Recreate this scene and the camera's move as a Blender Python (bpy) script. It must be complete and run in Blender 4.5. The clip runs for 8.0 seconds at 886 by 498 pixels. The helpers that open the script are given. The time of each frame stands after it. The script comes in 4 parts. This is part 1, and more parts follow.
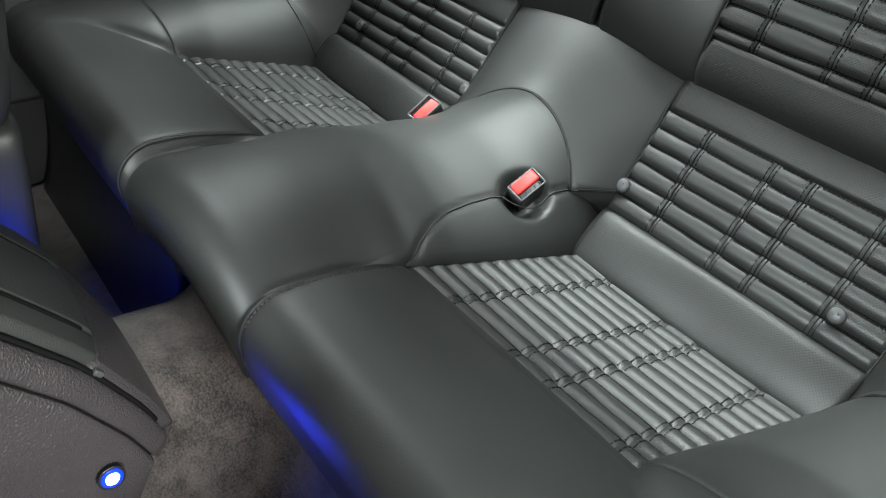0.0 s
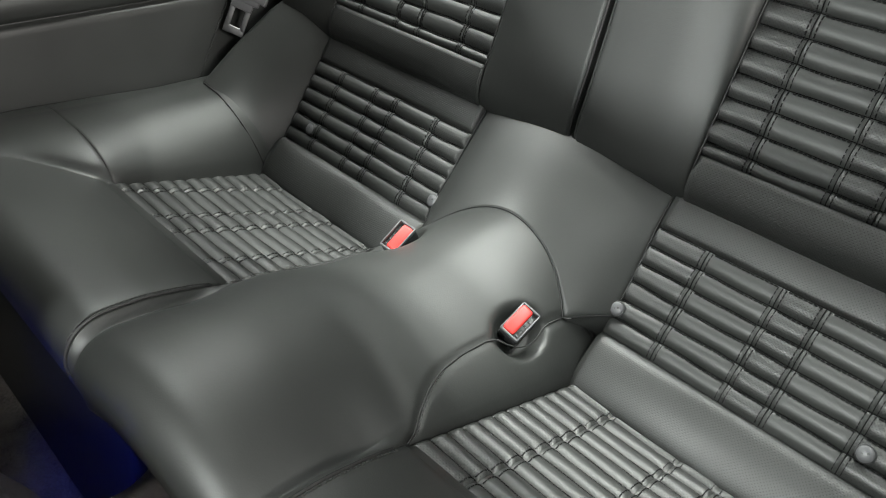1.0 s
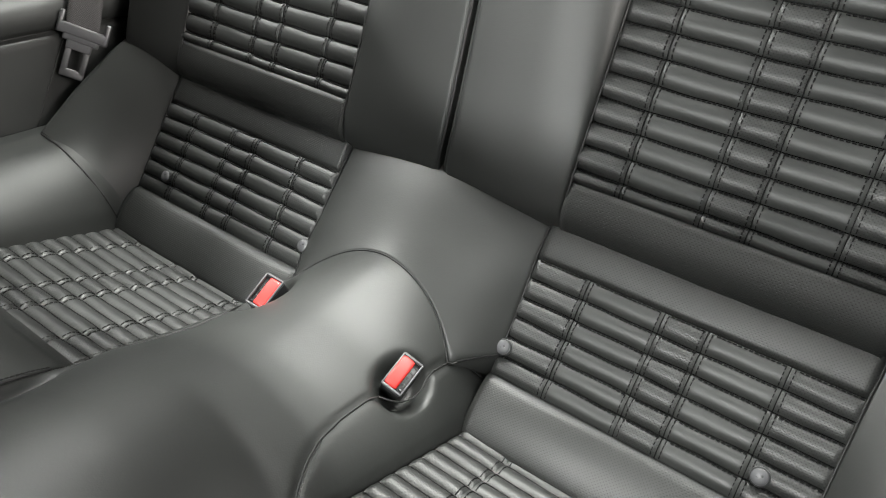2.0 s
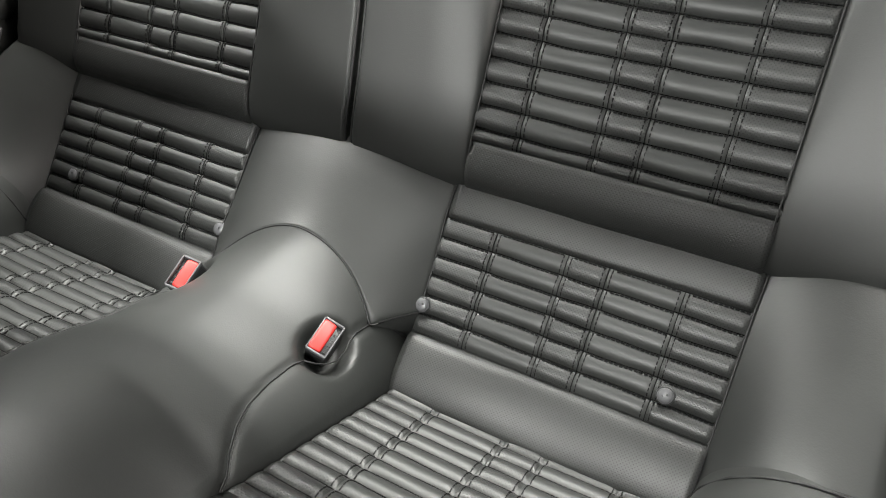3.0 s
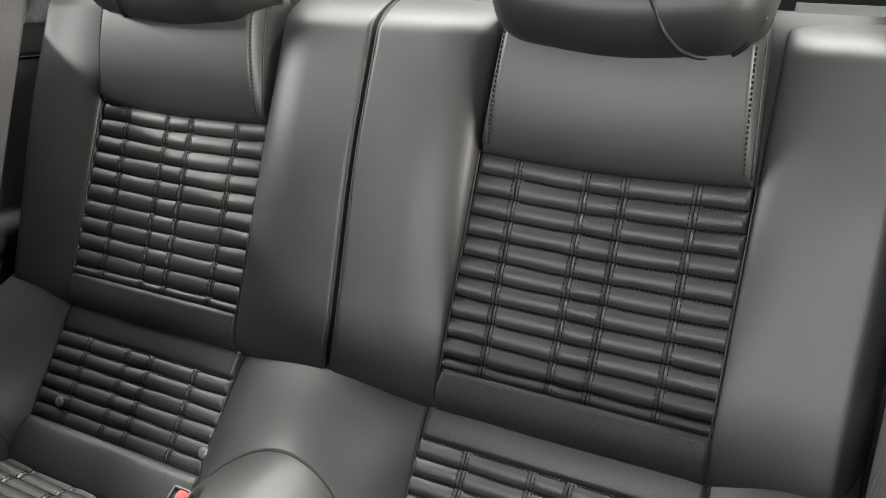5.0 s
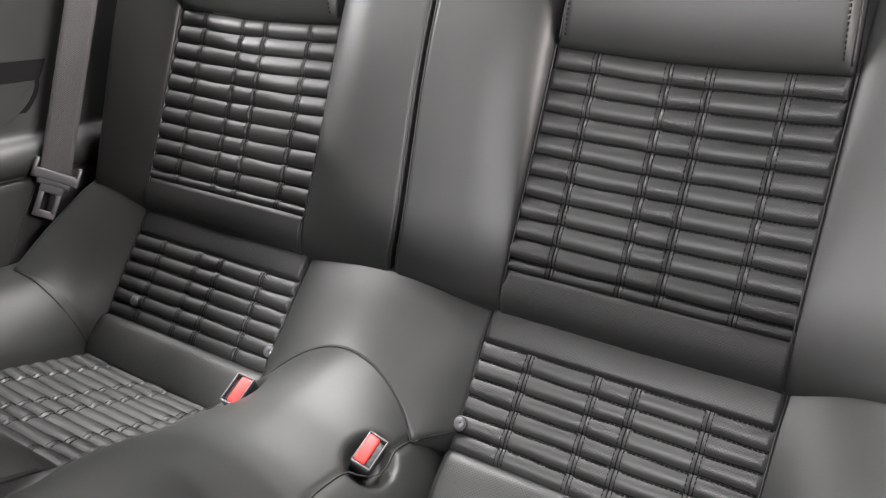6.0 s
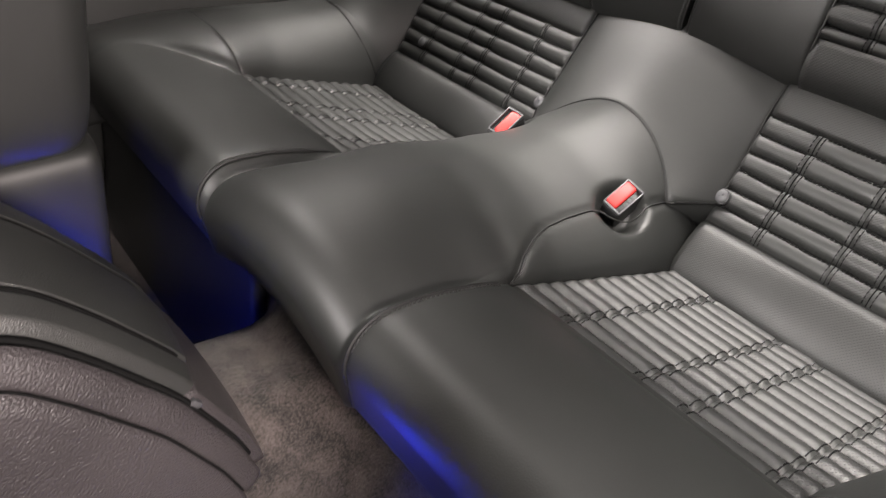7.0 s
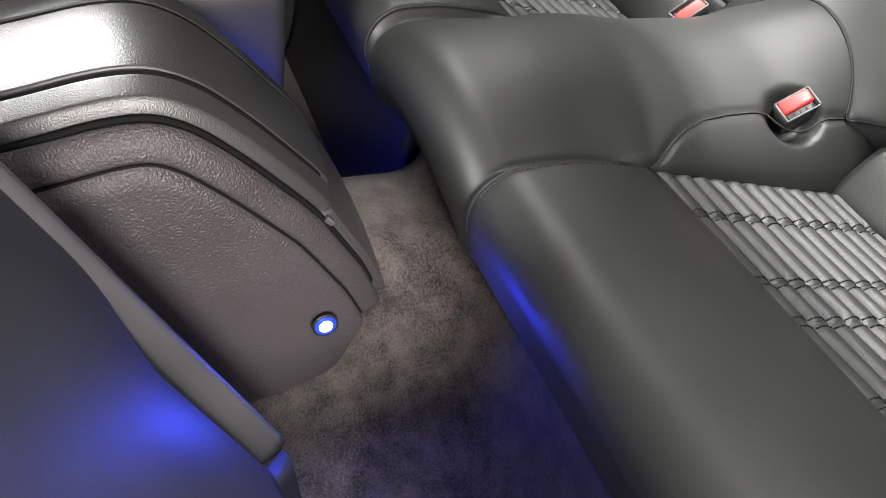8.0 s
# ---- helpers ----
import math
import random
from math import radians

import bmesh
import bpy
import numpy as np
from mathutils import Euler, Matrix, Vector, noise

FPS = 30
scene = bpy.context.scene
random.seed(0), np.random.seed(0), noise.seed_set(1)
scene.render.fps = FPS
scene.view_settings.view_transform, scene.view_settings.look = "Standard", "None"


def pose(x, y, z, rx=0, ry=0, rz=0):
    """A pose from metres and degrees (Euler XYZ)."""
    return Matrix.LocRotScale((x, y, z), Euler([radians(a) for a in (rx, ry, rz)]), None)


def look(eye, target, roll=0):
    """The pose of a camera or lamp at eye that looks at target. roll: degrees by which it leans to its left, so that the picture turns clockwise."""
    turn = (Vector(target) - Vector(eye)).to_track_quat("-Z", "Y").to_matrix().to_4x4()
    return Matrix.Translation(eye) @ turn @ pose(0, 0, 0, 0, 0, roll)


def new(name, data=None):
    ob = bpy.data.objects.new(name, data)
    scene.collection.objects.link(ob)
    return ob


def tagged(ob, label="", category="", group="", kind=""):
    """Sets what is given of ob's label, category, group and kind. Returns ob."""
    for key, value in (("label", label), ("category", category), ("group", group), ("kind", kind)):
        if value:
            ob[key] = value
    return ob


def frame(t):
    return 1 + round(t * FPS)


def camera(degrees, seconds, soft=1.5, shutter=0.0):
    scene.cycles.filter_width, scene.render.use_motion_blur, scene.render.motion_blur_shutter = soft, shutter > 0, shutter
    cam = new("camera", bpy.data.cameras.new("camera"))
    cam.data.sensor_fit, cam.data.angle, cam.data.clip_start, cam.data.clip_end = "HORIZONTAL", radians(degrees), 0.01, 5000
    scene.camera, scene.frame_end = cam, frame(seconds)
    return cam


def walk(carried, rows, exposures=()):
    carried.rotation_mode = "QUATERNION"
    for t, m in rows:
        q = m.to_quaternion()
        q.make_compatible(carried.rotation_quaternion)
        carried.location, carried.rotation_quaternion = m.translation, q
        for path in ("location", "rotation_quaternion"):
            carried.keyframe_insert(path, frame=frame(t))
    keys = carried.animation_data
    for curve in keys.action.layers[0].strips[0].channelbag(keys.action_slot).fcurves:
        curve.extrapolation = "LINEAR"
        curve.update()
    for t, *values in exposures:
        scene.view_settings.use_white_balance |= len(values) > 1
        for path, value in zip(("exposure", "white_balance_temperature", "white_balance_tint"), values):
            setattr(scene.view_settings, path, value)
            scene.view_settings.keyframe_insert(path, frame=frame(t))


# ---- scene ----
SOFT, SHUTTER = 0.6, 0.14
EXPOSURES = [(0.0, -0.25, 6100, 0), (0.5, -0.25, 6300, 0), (1.0, -0.17, 6400, 3), (2.0, -0.1, 6500, 7), (3.5, -0.1, 6580, 8), (4.2, -0.08, 6500, 6), (5.5, -0.60, 6500, 11), (6.0, -0.1, 6500, 14), (6.5, -0.15, 6650, 12), (7.0, -0.15, 6850, 16), (7.5, -0.05, 6500, 19), (8.0, 0.02, 6520, 12)]
cam = camera(60.19, 8.0, soft=SOFT, shutter=SHUTTER)
# seconds, eye x y z, yaw, pitch, roll
ROWS = [
    (0.0, 0.6233, 0.1772, 0.8977, 49.36, -36.48, 5.21),
    (0.5, 0.5322, 0.1883, 0.9194, 46.07, -36.41, 4.06),
    (0.7, 0.5101, 0.1836, 0.9328, 44.90, -35.35, 4.51),
    (1.0, 0.4799, 0.2121, 0.9563, 43.24, -33.95, 4.53),
    (1.5, 0.4624, 0.2488, 0.9415, 39.84, -32.52, 4.42),
    (2.0, 0.4583, 0.2759, 0.9556, 34.22, -32.12, 4.52),
    (2.2, 0.4734, 0.2930, 0.9535, 32.60, -31.97, 3.41),
    (3.3, 0.5063, 0.2292, 0.9448, 27.44, -32.34, 2.46),
    (3.5, 0.5130, 0.2163, 0.9796, 27.17, -31.25, 2.24),
    (4.0, 0.5272, 0.1816, 1.0271, 25.96, -22.84, 2.94),
    (4.2, 0.5199, 0.1784, 1.0605, 25.10, -21.77, 2.35),
    (5.3, 0.5071, 0.1797, 1.0424, 24.75, -18.96, 2.19),
    (5.5, 0.5059, 0.1743, 1.0104, 25.02, -18.81, 2.43),
    (6.0, 0.5220, 0.1748, 0.9565, 30.48, -21.57, 2.15),
    (6.3, 0.5387, 0.1603, 0.9138, 36.11, -23.94, 2.53),
    (6.5, 0.5403, 0.1631, 0.8985, 40.21, -26.75, 2.74),
    (7.0, 0.5506, 0.1353, 0.8572, 51.32, -34.53, 3.05),
    (7.4, 0.5719, 0.1311, 0.8373, 59.78, -39.12, 3.60),
    (7.5, 0.5757, 0.1286, 0.8378, 61.22, -40.11, 3.77),
    (8.0, 0.5945, 0.1441, 0.8404, 66.25, -42.82, 4.30),
]
walk(cam, [(t, pose(x, y, z, 0, 0, yaw) @ pose(0, 0, 0, 90 + pitch, 0, 0) @ pose(0, 0, 0, 0, 0, roll)) for t, x, y, z, yaw, pitch, roll in ROWS], EXPOSURES)

# ---- world, sun and lights ----
world = bpy.data.worlds.new("showroom_world")
scene.world = world
world.use_nodes = True
wn = world.node_tree
wn.nodes["Background"].inputs[0].default_value = (0.95, 1.0, 0.97, 1)
wn.nodes["Background"].inputs[1].default_value = 0.025


def area(name, eye, target, sx, sy, watts, colour=(1, 1, 1)):
    data = bpy.data.lights.new(name, "AREA")
    data.shape, data.size, data.size_y, data.energy, data.color = "RECTANGLE", sx, sy, watts, colour
    ob = new(name, data)
    ob.matrix_world = look(eye, target)
    return ob


# unseen ceiling strips past the rear window, placed by the roof-edge shadow on the seats
for x in (-1.5, 0.0, 1.5):
    area("hall_lamp_rear", (x, 1.92, 4.40), (x * 0.3, 0.70, 0.48), 0.80, 0.06, 192, (1.0, 1.0, 0.96))
area("hall_lamp_back", (0.0, 2.14, 4.40), (0, 0.60, 0.48), 3.4, 0.06, 80, (1.0, 1.0, 0.96))
# added fill lights, no source seen, to brighten backs, lid, console and carpet
for x in (-0.9, 0.9):
    area("fill_front", (x, -3.5, 1.64), (0.1, 0.97, 0.8), 0.8, 0.14, 148, (1.0, 1.0, 0.98))
area("fill_high", (0.1, -3.5, 2.82), (0.1, 0.9, 0.5), 0.8, 0.25, 300, (1.0, 1.0, 0.98))
area("fill_side", (-3.0, -0.45, 2.25), (0, 0.2, 0.6), 1.3, 0.13, 210, (1.0, 1.0, 0.97))
area("fill_far", (-2.3, 0.8, 3.3), (0, 0.6, 0.4), 1.2, 1.6, 205, (1.0, 1.0, 0.97))
area("fill_door", (2.0, 0.6, 3.8), (0, 0.5, 0.5), 1.4, 2.0, 70, (1.0, 0.98, 0.96))
area("fill_low", (3.0, 0.10, 1.65), (-0.2, 0.3, 0.4), 1.0, 0.60, 190, (1.0, 0.93, 0.90))


def spot(name, eye, target, watts, degrees, colour):
    data = bpy.data.lights.new(name, "SPOT")
    data.energy, data.color, data.spot_size, data.spot_blend, data.shadow_soft_size = watts, colour, radians(degrees), 0.25, 0.006
    ob = new(name, data)
    ob.matrix_world = look(eye, target)
    return ob


BLUE = (0.03, 0.06, 1.0)
spot("console_led_lamp", (0.139, 0.237, 0.309), (0.6, 0.26, 0.30), 1.2, 178, BLUE)
spot("console_led_lamp", (-0.139, 0.237, 0.309), (-0.6, 0.34, 0.25), 1.3, 178, BLUE)

# ---- materials ----


def material(name, colour, rough, metal=0.0):
    m = bpy.data.materials.new(name)
    m.use_nodes = True
    b = m.node_tree.nodes["Principled BSDF"]
    b.inputs["Base Color"].default_value = (*colour, 1)
    b.inputs["Roughness"].default_value = rough
    b.inputs["Metallic"].default_value = metal
    return m, m.node_tree, b


def mixed(t, factor, a, b):
    n = t.nodes.new("ShaderNodeMix")
    n.data_type = "RGBA"
    t.links.new(factor, n.inputs[0])
    n.inputs[6].default_value, n.inputs[7].default_value = (*a, 1), (*b, 1)
    return n.outputs[2]


def ramped(t, value, low, high):
    n = t.nodes.new("ShaderNodeMapRange")
    t.links.new(value, n.inputs[0])
    n.inputs[1].default_value, n.inputs[2].default_value = low, high
    return n.outputs[0]


def noisy(t, coord, scale, detail=3.0):
    n = t.nodes.new("ShaderNodeTexNoise")
    n.inputs["Scale"].default_value, n.inputs["Detail"].default_value = scale, detail
    t.links.new(coord, n.inputs["Vector"])
    return n.outputs["Fac"]


def cells(t, coord, scale, randomness=1.0, feature="F1"):
    n = t.nodes.new("ShaderNodeTexVoronoi")
    n.feature = feature
    n.inputs["Scale"].default_value, n.inputs["Randomness"].default_value = scale, randomness
    t.links.new(coord, n.inputs["Vector"])
    return n.outputs["Distance"]


def bumped(t, height, strength, distance, after=None):
    n = t.nodes.new("ShaderNodeBump")
    n.inputs["Strength"].default_value, n.inputs["Distance"].default_value = strength, distance
    t.links.new(height, n.inputs["Height"])
    if after:
        t.links.new(after, n.inputs["Normal"])
    return n.outputs["Normal"]


def leather(name, colour, rough=0.42, holes=False, grain=1.0):
    m, t, b = material(name, colour, rough)
    at = t.nodes.new("ShaderNodeTexCoord")
    wide = noisy(t, at.outputs["Object"], 9.0)
    fine = noisy(t, at.outputs["Object"], 140.0)
    lo, hi = tuple(0.86 * c for c in colour), tuple(1.12 * c for c in colour)
    tone = mixed(t, ramped(t, wide, 0.3, 0.7), lo, hi)
    r = t.nodes.new("ShaderNodeMath")
    r.operation = "MULTIPLY_ADD"
    t.links.new(wide, r.inputs[0])
    r.inputs[1].default_value, r.inputs[2].default_value = 0.14, rough - 0.07
    t.links.new(r.outputs[0], b.inputs["Roughness"])
    b.inputs["Specular IOR Level"].default_value = 0.60
    pebble = cells(t, at.outputs["Object"], 620.0)
    soft = bumped(t, fine, 0.05, 0.002)
    out = bumped(t, pebble, 0.13 * grain, 0.0004, soft)
    if holes:
        uv = t.nodes.new("ShaderNodeMapping")
        uv.inputs["Rotation"].default_value = (0, 0, radians(45))
        t.links.new(at.outputs["UV"], uv.inputs["Vector"])
        dot = cells(t, uv.outputs["Vector"], 350.0, 0.0)
        inside = ramped(t, dot, 0.16, 0.29)
        n = t.nodes.new("ShaderNodeMix")
        n.data_type = "RGBA"
        t.links.new(inside, n.inputs[0])
        n.inputs[6].default_value = (0.006, 0.006, 0.006, 1)
        t.links.new(tone, n.inputs[7])
        tone = n.outputs[2]
        out = bumped(t, inside, 0.28, 0.0008, out)
    t.links.new(tone, b.inputs["Base Color"])
    t.links.new(out, b.inputs["Normal"])
    return m


def grained_plastic(name, colour, rough, scale=330.0, depth=0.5):
    m, t, b = material(name, colour, rough)
    at = t.nodes.new("ShaderNodeTexCoord")
    wide = noisy(t, at.outputs["Object"], 12.0)
    t.links.new(mixed(t, ramped(t, wide, 0.3, 0.7), tuple(0.85 * c for c in colour), tuple(1.15 * c for c in colour)), b.inputs["Base Color"])
    warp = t.nodes.new("ShaderNodeTexNoise")
    warp.inputs["Scale"].default_value = scale * 0.8
    t.links.new(at.outputs["Object"], warp.inputs["Vector"])
    shift = t.nodes.new("ShaderNodeMix")
    shift.data_type = "VECTOR"
    shift.inputs[0].default_value = 0.25 / scale
    t.links.new(at.outputs["Object"], shift.inputs[4])
    t.links.new(warp.outputs["Color"], shift.inputs[5])
    grain = noisy(t, shift.outputs[1], 0.85 * scale, 1.5)
    dome = bumped(t, cells(t, shift.outputs[1], scale, 1.0), 0.5 * depth, -0.3 / scale)
    t.links.new(bumped(t, grain, depth, 1.1 / scale, dome), b.inputs["Normal"])
    return m


def carpet_material(name, colour):
    m, t, b = material(name, colour, 0.95)
    at = t.nodes.new("ShaderNodeTexCoord")
    pile = noisy(t, at.outputs["Object"], 1100.0, 3.0)
    tuft = noisy(t, at.outputs["Object"], 420.0, 4.0)
    patch = noisy(t, at.outputs["Object"], 38.0, 6.0)
    mix = t.nodes.new("ShaderNodeMath")
    mix.operation = "MULTIPLY_ADD"
    t.links.new(patch, mix.inputs[0])
    mix.inputs[1].default_value = 0.9
    t.links.new(tuft, mix.inputs[2])
    t.links.new(mixed(t, ramped(t, mix.outputs[0], 0.70, 1.18), tuple(0.18 * c for c in colour), tuple(2.0 * c for c in colour)), b.inputs["Base Color"])
    t.links.new(bumped(t, pile, 0.8, 0.0016, bumped(t, tuft, 0.4, 0.002)), b.inputs["Normal"])
    b.inputs["Sheen Weight"].default_value = 0.35
    return m


def webbing_material(name, colour):
    m, t, b = material(name, colour, 0.7)
    at = t.nodes.new("ShaderNodeTexCoord")
    mp = t.nodes.new("ShaderNodeMapping")
    mp.inputs["Rotation"].default_value = (0, 0, radians(45))
    t.links.new(at.outputs["UV"], mp.inputs["Vector"])
    weave = cells(t, mp.outputs["Vector"], 420.0, 0.15)
    t.links.new(mixed(t, ramped(t, weave, 0.1, 0.7), tuple(1.3 * c for c in colour), tuple(0.5 * c for c in colour)), b.inputs["Base Color"])
    t.links.new(bumped(t, weave, 0.7, 0.001), b.inputs["Normal"])
    return m


LEATHER = leather("black_leather", (0.0225, 0.0236, 0.0225), 0.49)
PERFORATED = leather("perforated_leather", (0.0235, 0.0244, 0.0235), 0.46, True)
SIDE_VINYL = leather("side_vinyl", (0.019, 0.020, 0.019), 0.5)
# near-black: sewing thread, and the shade painted into gaps, grooves and slots
THREAD_AND_SHADE, thread_tree, thread_b = material("black_thread_and_shade", (0.009, 0.009, 0.009), 0.8)
thread_b.inputs["Specular IOR Level"].default_value = 0.1
GREY_THREAD = material("grey_thread", (0.03, 0.03, 0.03), 0.7)[0]
PIPING = material("dark_piping", (0.012, 0.012, 0.012), 0.6)[0]
CONSOLE = grained_plastic("grained_console_plastic", (0.062, 0.055, 0.057), 0.41, 580.0, 0.80)
LID = grained_plastic("grained_lid_vinyl", (0.045, 0.046, 0.044), 0.37, 880.0, 0.40)
LID.node_tree.nodes["Principled BSDF"].inputs["Specular IOR Level"].default_value = 0.9
LID.node_tree.nodes["Principled BSDF"].inputs["Coat Weight"].default_value = 0.12
LID.node_tree.nodes["Principled BSDF"].inputs["Coat Roughness"].default_value = 0.38
TRIM = grained_plastic("grey_edge_vinyl", (0.070, 0.070, 0.074), 0.55, 900.0, 0.2)
SHELL = grained_plastic("smooth_seat_shell", (0.034, 0.035, 0.039), 0.5, 900.0, 0.10)
CARPET = carpet_material("grey_brown_carpet", (0.062, 0.051, 0.046))
WEBBING = webbing_material("grey_webbing", (0.058, 0.056, 0.056))
STEEL = material("brushed_steel", (0.19, 0.19, 0.195), 0.48, 1.0)[0]
BLACK = grained_plastic("black_plastic", (0.022, 0.022, 0.023), 0.4, 600.0, 0.2)
GREY = grained_plastic("grey_plastic", (0.085, 0.085, 0.09), 0.38, 700.0, 0.1)
PILLAR_CLOTH = carpet_material("dark_pillar_cloth", (0.05, 0.05, 0.05))
FABRIC = carpet_material("headliner_fabric", (0.30, 0.30, 0.29))
HALL_FLOOR = grained_plastic("hall_floor_tile", (0.09, 0.09, 0.088), 0.35, 40.0, 0.05)
RED, red_tree, red_b = material("red_button_plastic", (0.72, 0.035, 0.03), 0.45)
red_b.inputs["Coat Weight"].default_value = 0.1
GLOW, glow_tree, glow_b = material("blue_led_lens", (0.3, 0.5, 1.0), 0.3)
glow_b.inputs["Emission Color"].default_value = (0.45, 0.65, 1.0, 1)
glow_b.inputs["Emission Strength"].default_value = 6.0
RING, ring_tree, ring_b = material("blue_led_ring", (0.02, 0.04, 0.6), 0.3)
ring_b.inputs["Emission Color"].default_value = (0.0, 0.03, 1.0, 1)
ring_b.inputs["Emission Strength"].default_value = 1.6

# ---- mesh helpers ----


def empty(name, label, category, group="", kind=""):
    return tagged(new(name), label, category, group, kind)


def link(name, verts, faces, mats, parent=None, label="", uv=None, slots=None, smooth=True):
    """One mesh object; uv and slots are given vertex by vertex and face by face."""
    me = bpy.data.meshes.new(name)
    me.from_pydata([tuple(map(float, p)) for p in verts], [], faces)
    for m in mats if isinstance(mats, (list, tuple)) else [mats]:
        me.materials.append(m)
    if slots is not None:
        me.polygons.foreach_set("material_index", slots)
    if uv is not None:
        layer = me.uv_layers.new(name="UVMap")
        index = np.zeros(len(me.loops), dtype=np.int32)
        me.loops.foreach_get("vertex_index", index)
        layer.data.foreach_set("uv", np.asarray(uv, dtype=np.float32)[index].ravel())
    me.polygons.foreach_set("use_smooth", [smooth] * len(me.polygons))
    me.update()
    ob = new(name, me)
    ob.parent = parent
    if label:
        ob["label"] = label
    return ob


def normals(V):
    du, dv = np.gradient(V, axis=0), np.gradient(V, axis=1)
    n = np.cross(du, dv)
    return n / np.maximum(np.linalg.norm(n, axis=2, keepdims=True), 1e-9)


def dense(line, step=0.002):
    line = np.asarray(line, float)
    d = np.r_[0, np.cumsum(np.linalg.norm(np.diff(line, axis=0), axis=1))]
    s = np.linspace(0, d[-1], max(2, int(d[-1] / step)))
    return np.stack([np.interp(s, d, line[:, k]) for k in range(3)], 1)


def grooved(V, towards, lines, width=0.0035, depth=0.003):
    """Presses seams into a surface, away from the direction it faces."""
    n = normals(V)
    n *= np.sign((n * np.asarray(towards)).sum(axis=2, keepdims=True) + 1e-9)
    flat = V.reshape(-1, 3)
    for line in lines:
        P = dense(line)
        near = np.full(len(flat), 9.0)
        box = np.all((flat > P.min(0) - 0.03) & (flat < P.max(0) + 0.03), axis=1)
        where = np.nonzero(box)[0]
        for k in range(0, len(where), 2000):
            w = where[k:k + 2000]
            near[w] = np.sqrt(((flat[w][:, None] - P[None]) ** 2).sum(2)).min(1)
        flat = flat - n.reshape(-1, 3) * (depth * np.exp(-(near / width) ** 2))[:, None]
    return flat.reshape(V.shape)


def pad(name, V, into, mats, parent, label="", uv=None, slots=None, towards=None):
    """A solid from a grid of points: the front surface, a rim along the vector into, and a back."""
    nu, nv = V.shape[:2]
    verts = V.reshape(-1, 3).tolist()
    faces = [(i * nv + j, (i + 1) * nv + j, (i + 1) * nv + j + 1, i * nv + j + 1) for i in range(nu - 1) for j in range(nv - 1)]
    loop = [i * nv for i in range(nu)] + [(nu - 1) * nv + j for j in range(1, nv)]
    loop += [i * nv + nv - 1 for i in range(nu - 2, -1, -1)] + [j for j in range(nv - 2, 0, -1)]
    facing = np.asarray(towards if towards is not None else -np.asarray(into, float))
    mean = normals(V).reshape(-1, 3).mean(0)
    flip = float(mean @ facing) < 0
    if flip:
        faces = [f[::-1] for f in faces]
    base = len(verts)
    verts += (V.reshape(-1, 3) + np.asarray(into, float)).tolist()
    m = len(loop)
    rim = [(loop[(k + 1) % m], loop[k], base + loop[k], base + loop[(k + 1) % m]) for k in range(m)]
    if flip:
        rim = [f[::-1] for f in rim]
    n0 = len(faces)
    faces = faces + rim + [tuple(base + k for k in f[::-1]) for f in faces]
    if uv is not None:
        uv = np.vstack([np.asarray(uv).reshape(-1, 2)] * 2)
    if slots is not None:
        slots = list(slots) + [0] * (len(faces) - n0)
    return link(name, verts, faces, mats, parent, label, uv, slots)


def grid(fn, us, vs):
    return np.array([[fn(u, v) for v in vs] for u in us], float)


def curve_of(*points):
    """A smooth function through the given pairs."""
    p = np.array(points, float)
    fx = np.linspace(p[0, 0], p[-1, 0], 240)
    fy = np.interp(fx, p[:, 0], p[:, 1])
    k = np.exp(-np.linspace(-2, 2, 25) ** 2)
    fy = np.convolve(np.r_[[fy[0]] * 12, fy, [fy[-1]] * 12], k / k.sum(), "valid")
    return lambda x: float(np.interp(x, fx, fy))


def path_of(points, ease=True):
    """A smooth line in space, by a share from 0 to 1."""
    p = np.array(points, float)
    d = np.r_[0, np.cumsum(np.linalg.norm(np.diff(p, axis=0), axis=1))]
    d /= d[-1]
    fs = np.linspace(0, 1, 161)
    out = np.stack([np.interp(fs, d, p[:, c]) for c in range(3)], 1)
    if ease:
        k = np.exp(-np.linspace(-2, 2, 15) ** 2)
        k /= k.sum()
        pad_a, pad_b = 2 * out[0] - out[7:0:-1], 2 * out[-1] - out[-2:-9:-1]
        full = np.vstack([pad_a, out, pad_b])
        out = np.stack([np.convolve(full[:, c], k, "valid") for c in range(3)], 1)
    return lambda s: np.array([np.interp(s, fs, out[:, c]) for c in range(3)])


def path_line(points):
    f = path_of(points)
    return np.array([f(s) for s in np.linspace(0, 1, 60)])


def coons(b0, b1, c0, c1):
    p00, p10, p01, p11 = b0(0), b0(1), b1(0), b1(1)

    def at(u, v):
        return (1 - v) * b0(u) + v * b1(u) + (1 - u) * c0(v) + u * c1(v) - ((1 - u) * (1 - v) * p00 + u * (1 - v) * p10 + (1 - u) * v * p01 + u * v * p11)
    return at


def relaxed(V, rounds):
    """Evens out the inside of a grid and keeps its rim."""
    V = V.copy()
    for _ in range(rounds):
        V[1:-1, 1:-1] = (V[:-2, 1:-1] + V[2:, 1:-1] + V[1:-1, :-2] + V[1:-1, 2:]) / 4
    return V


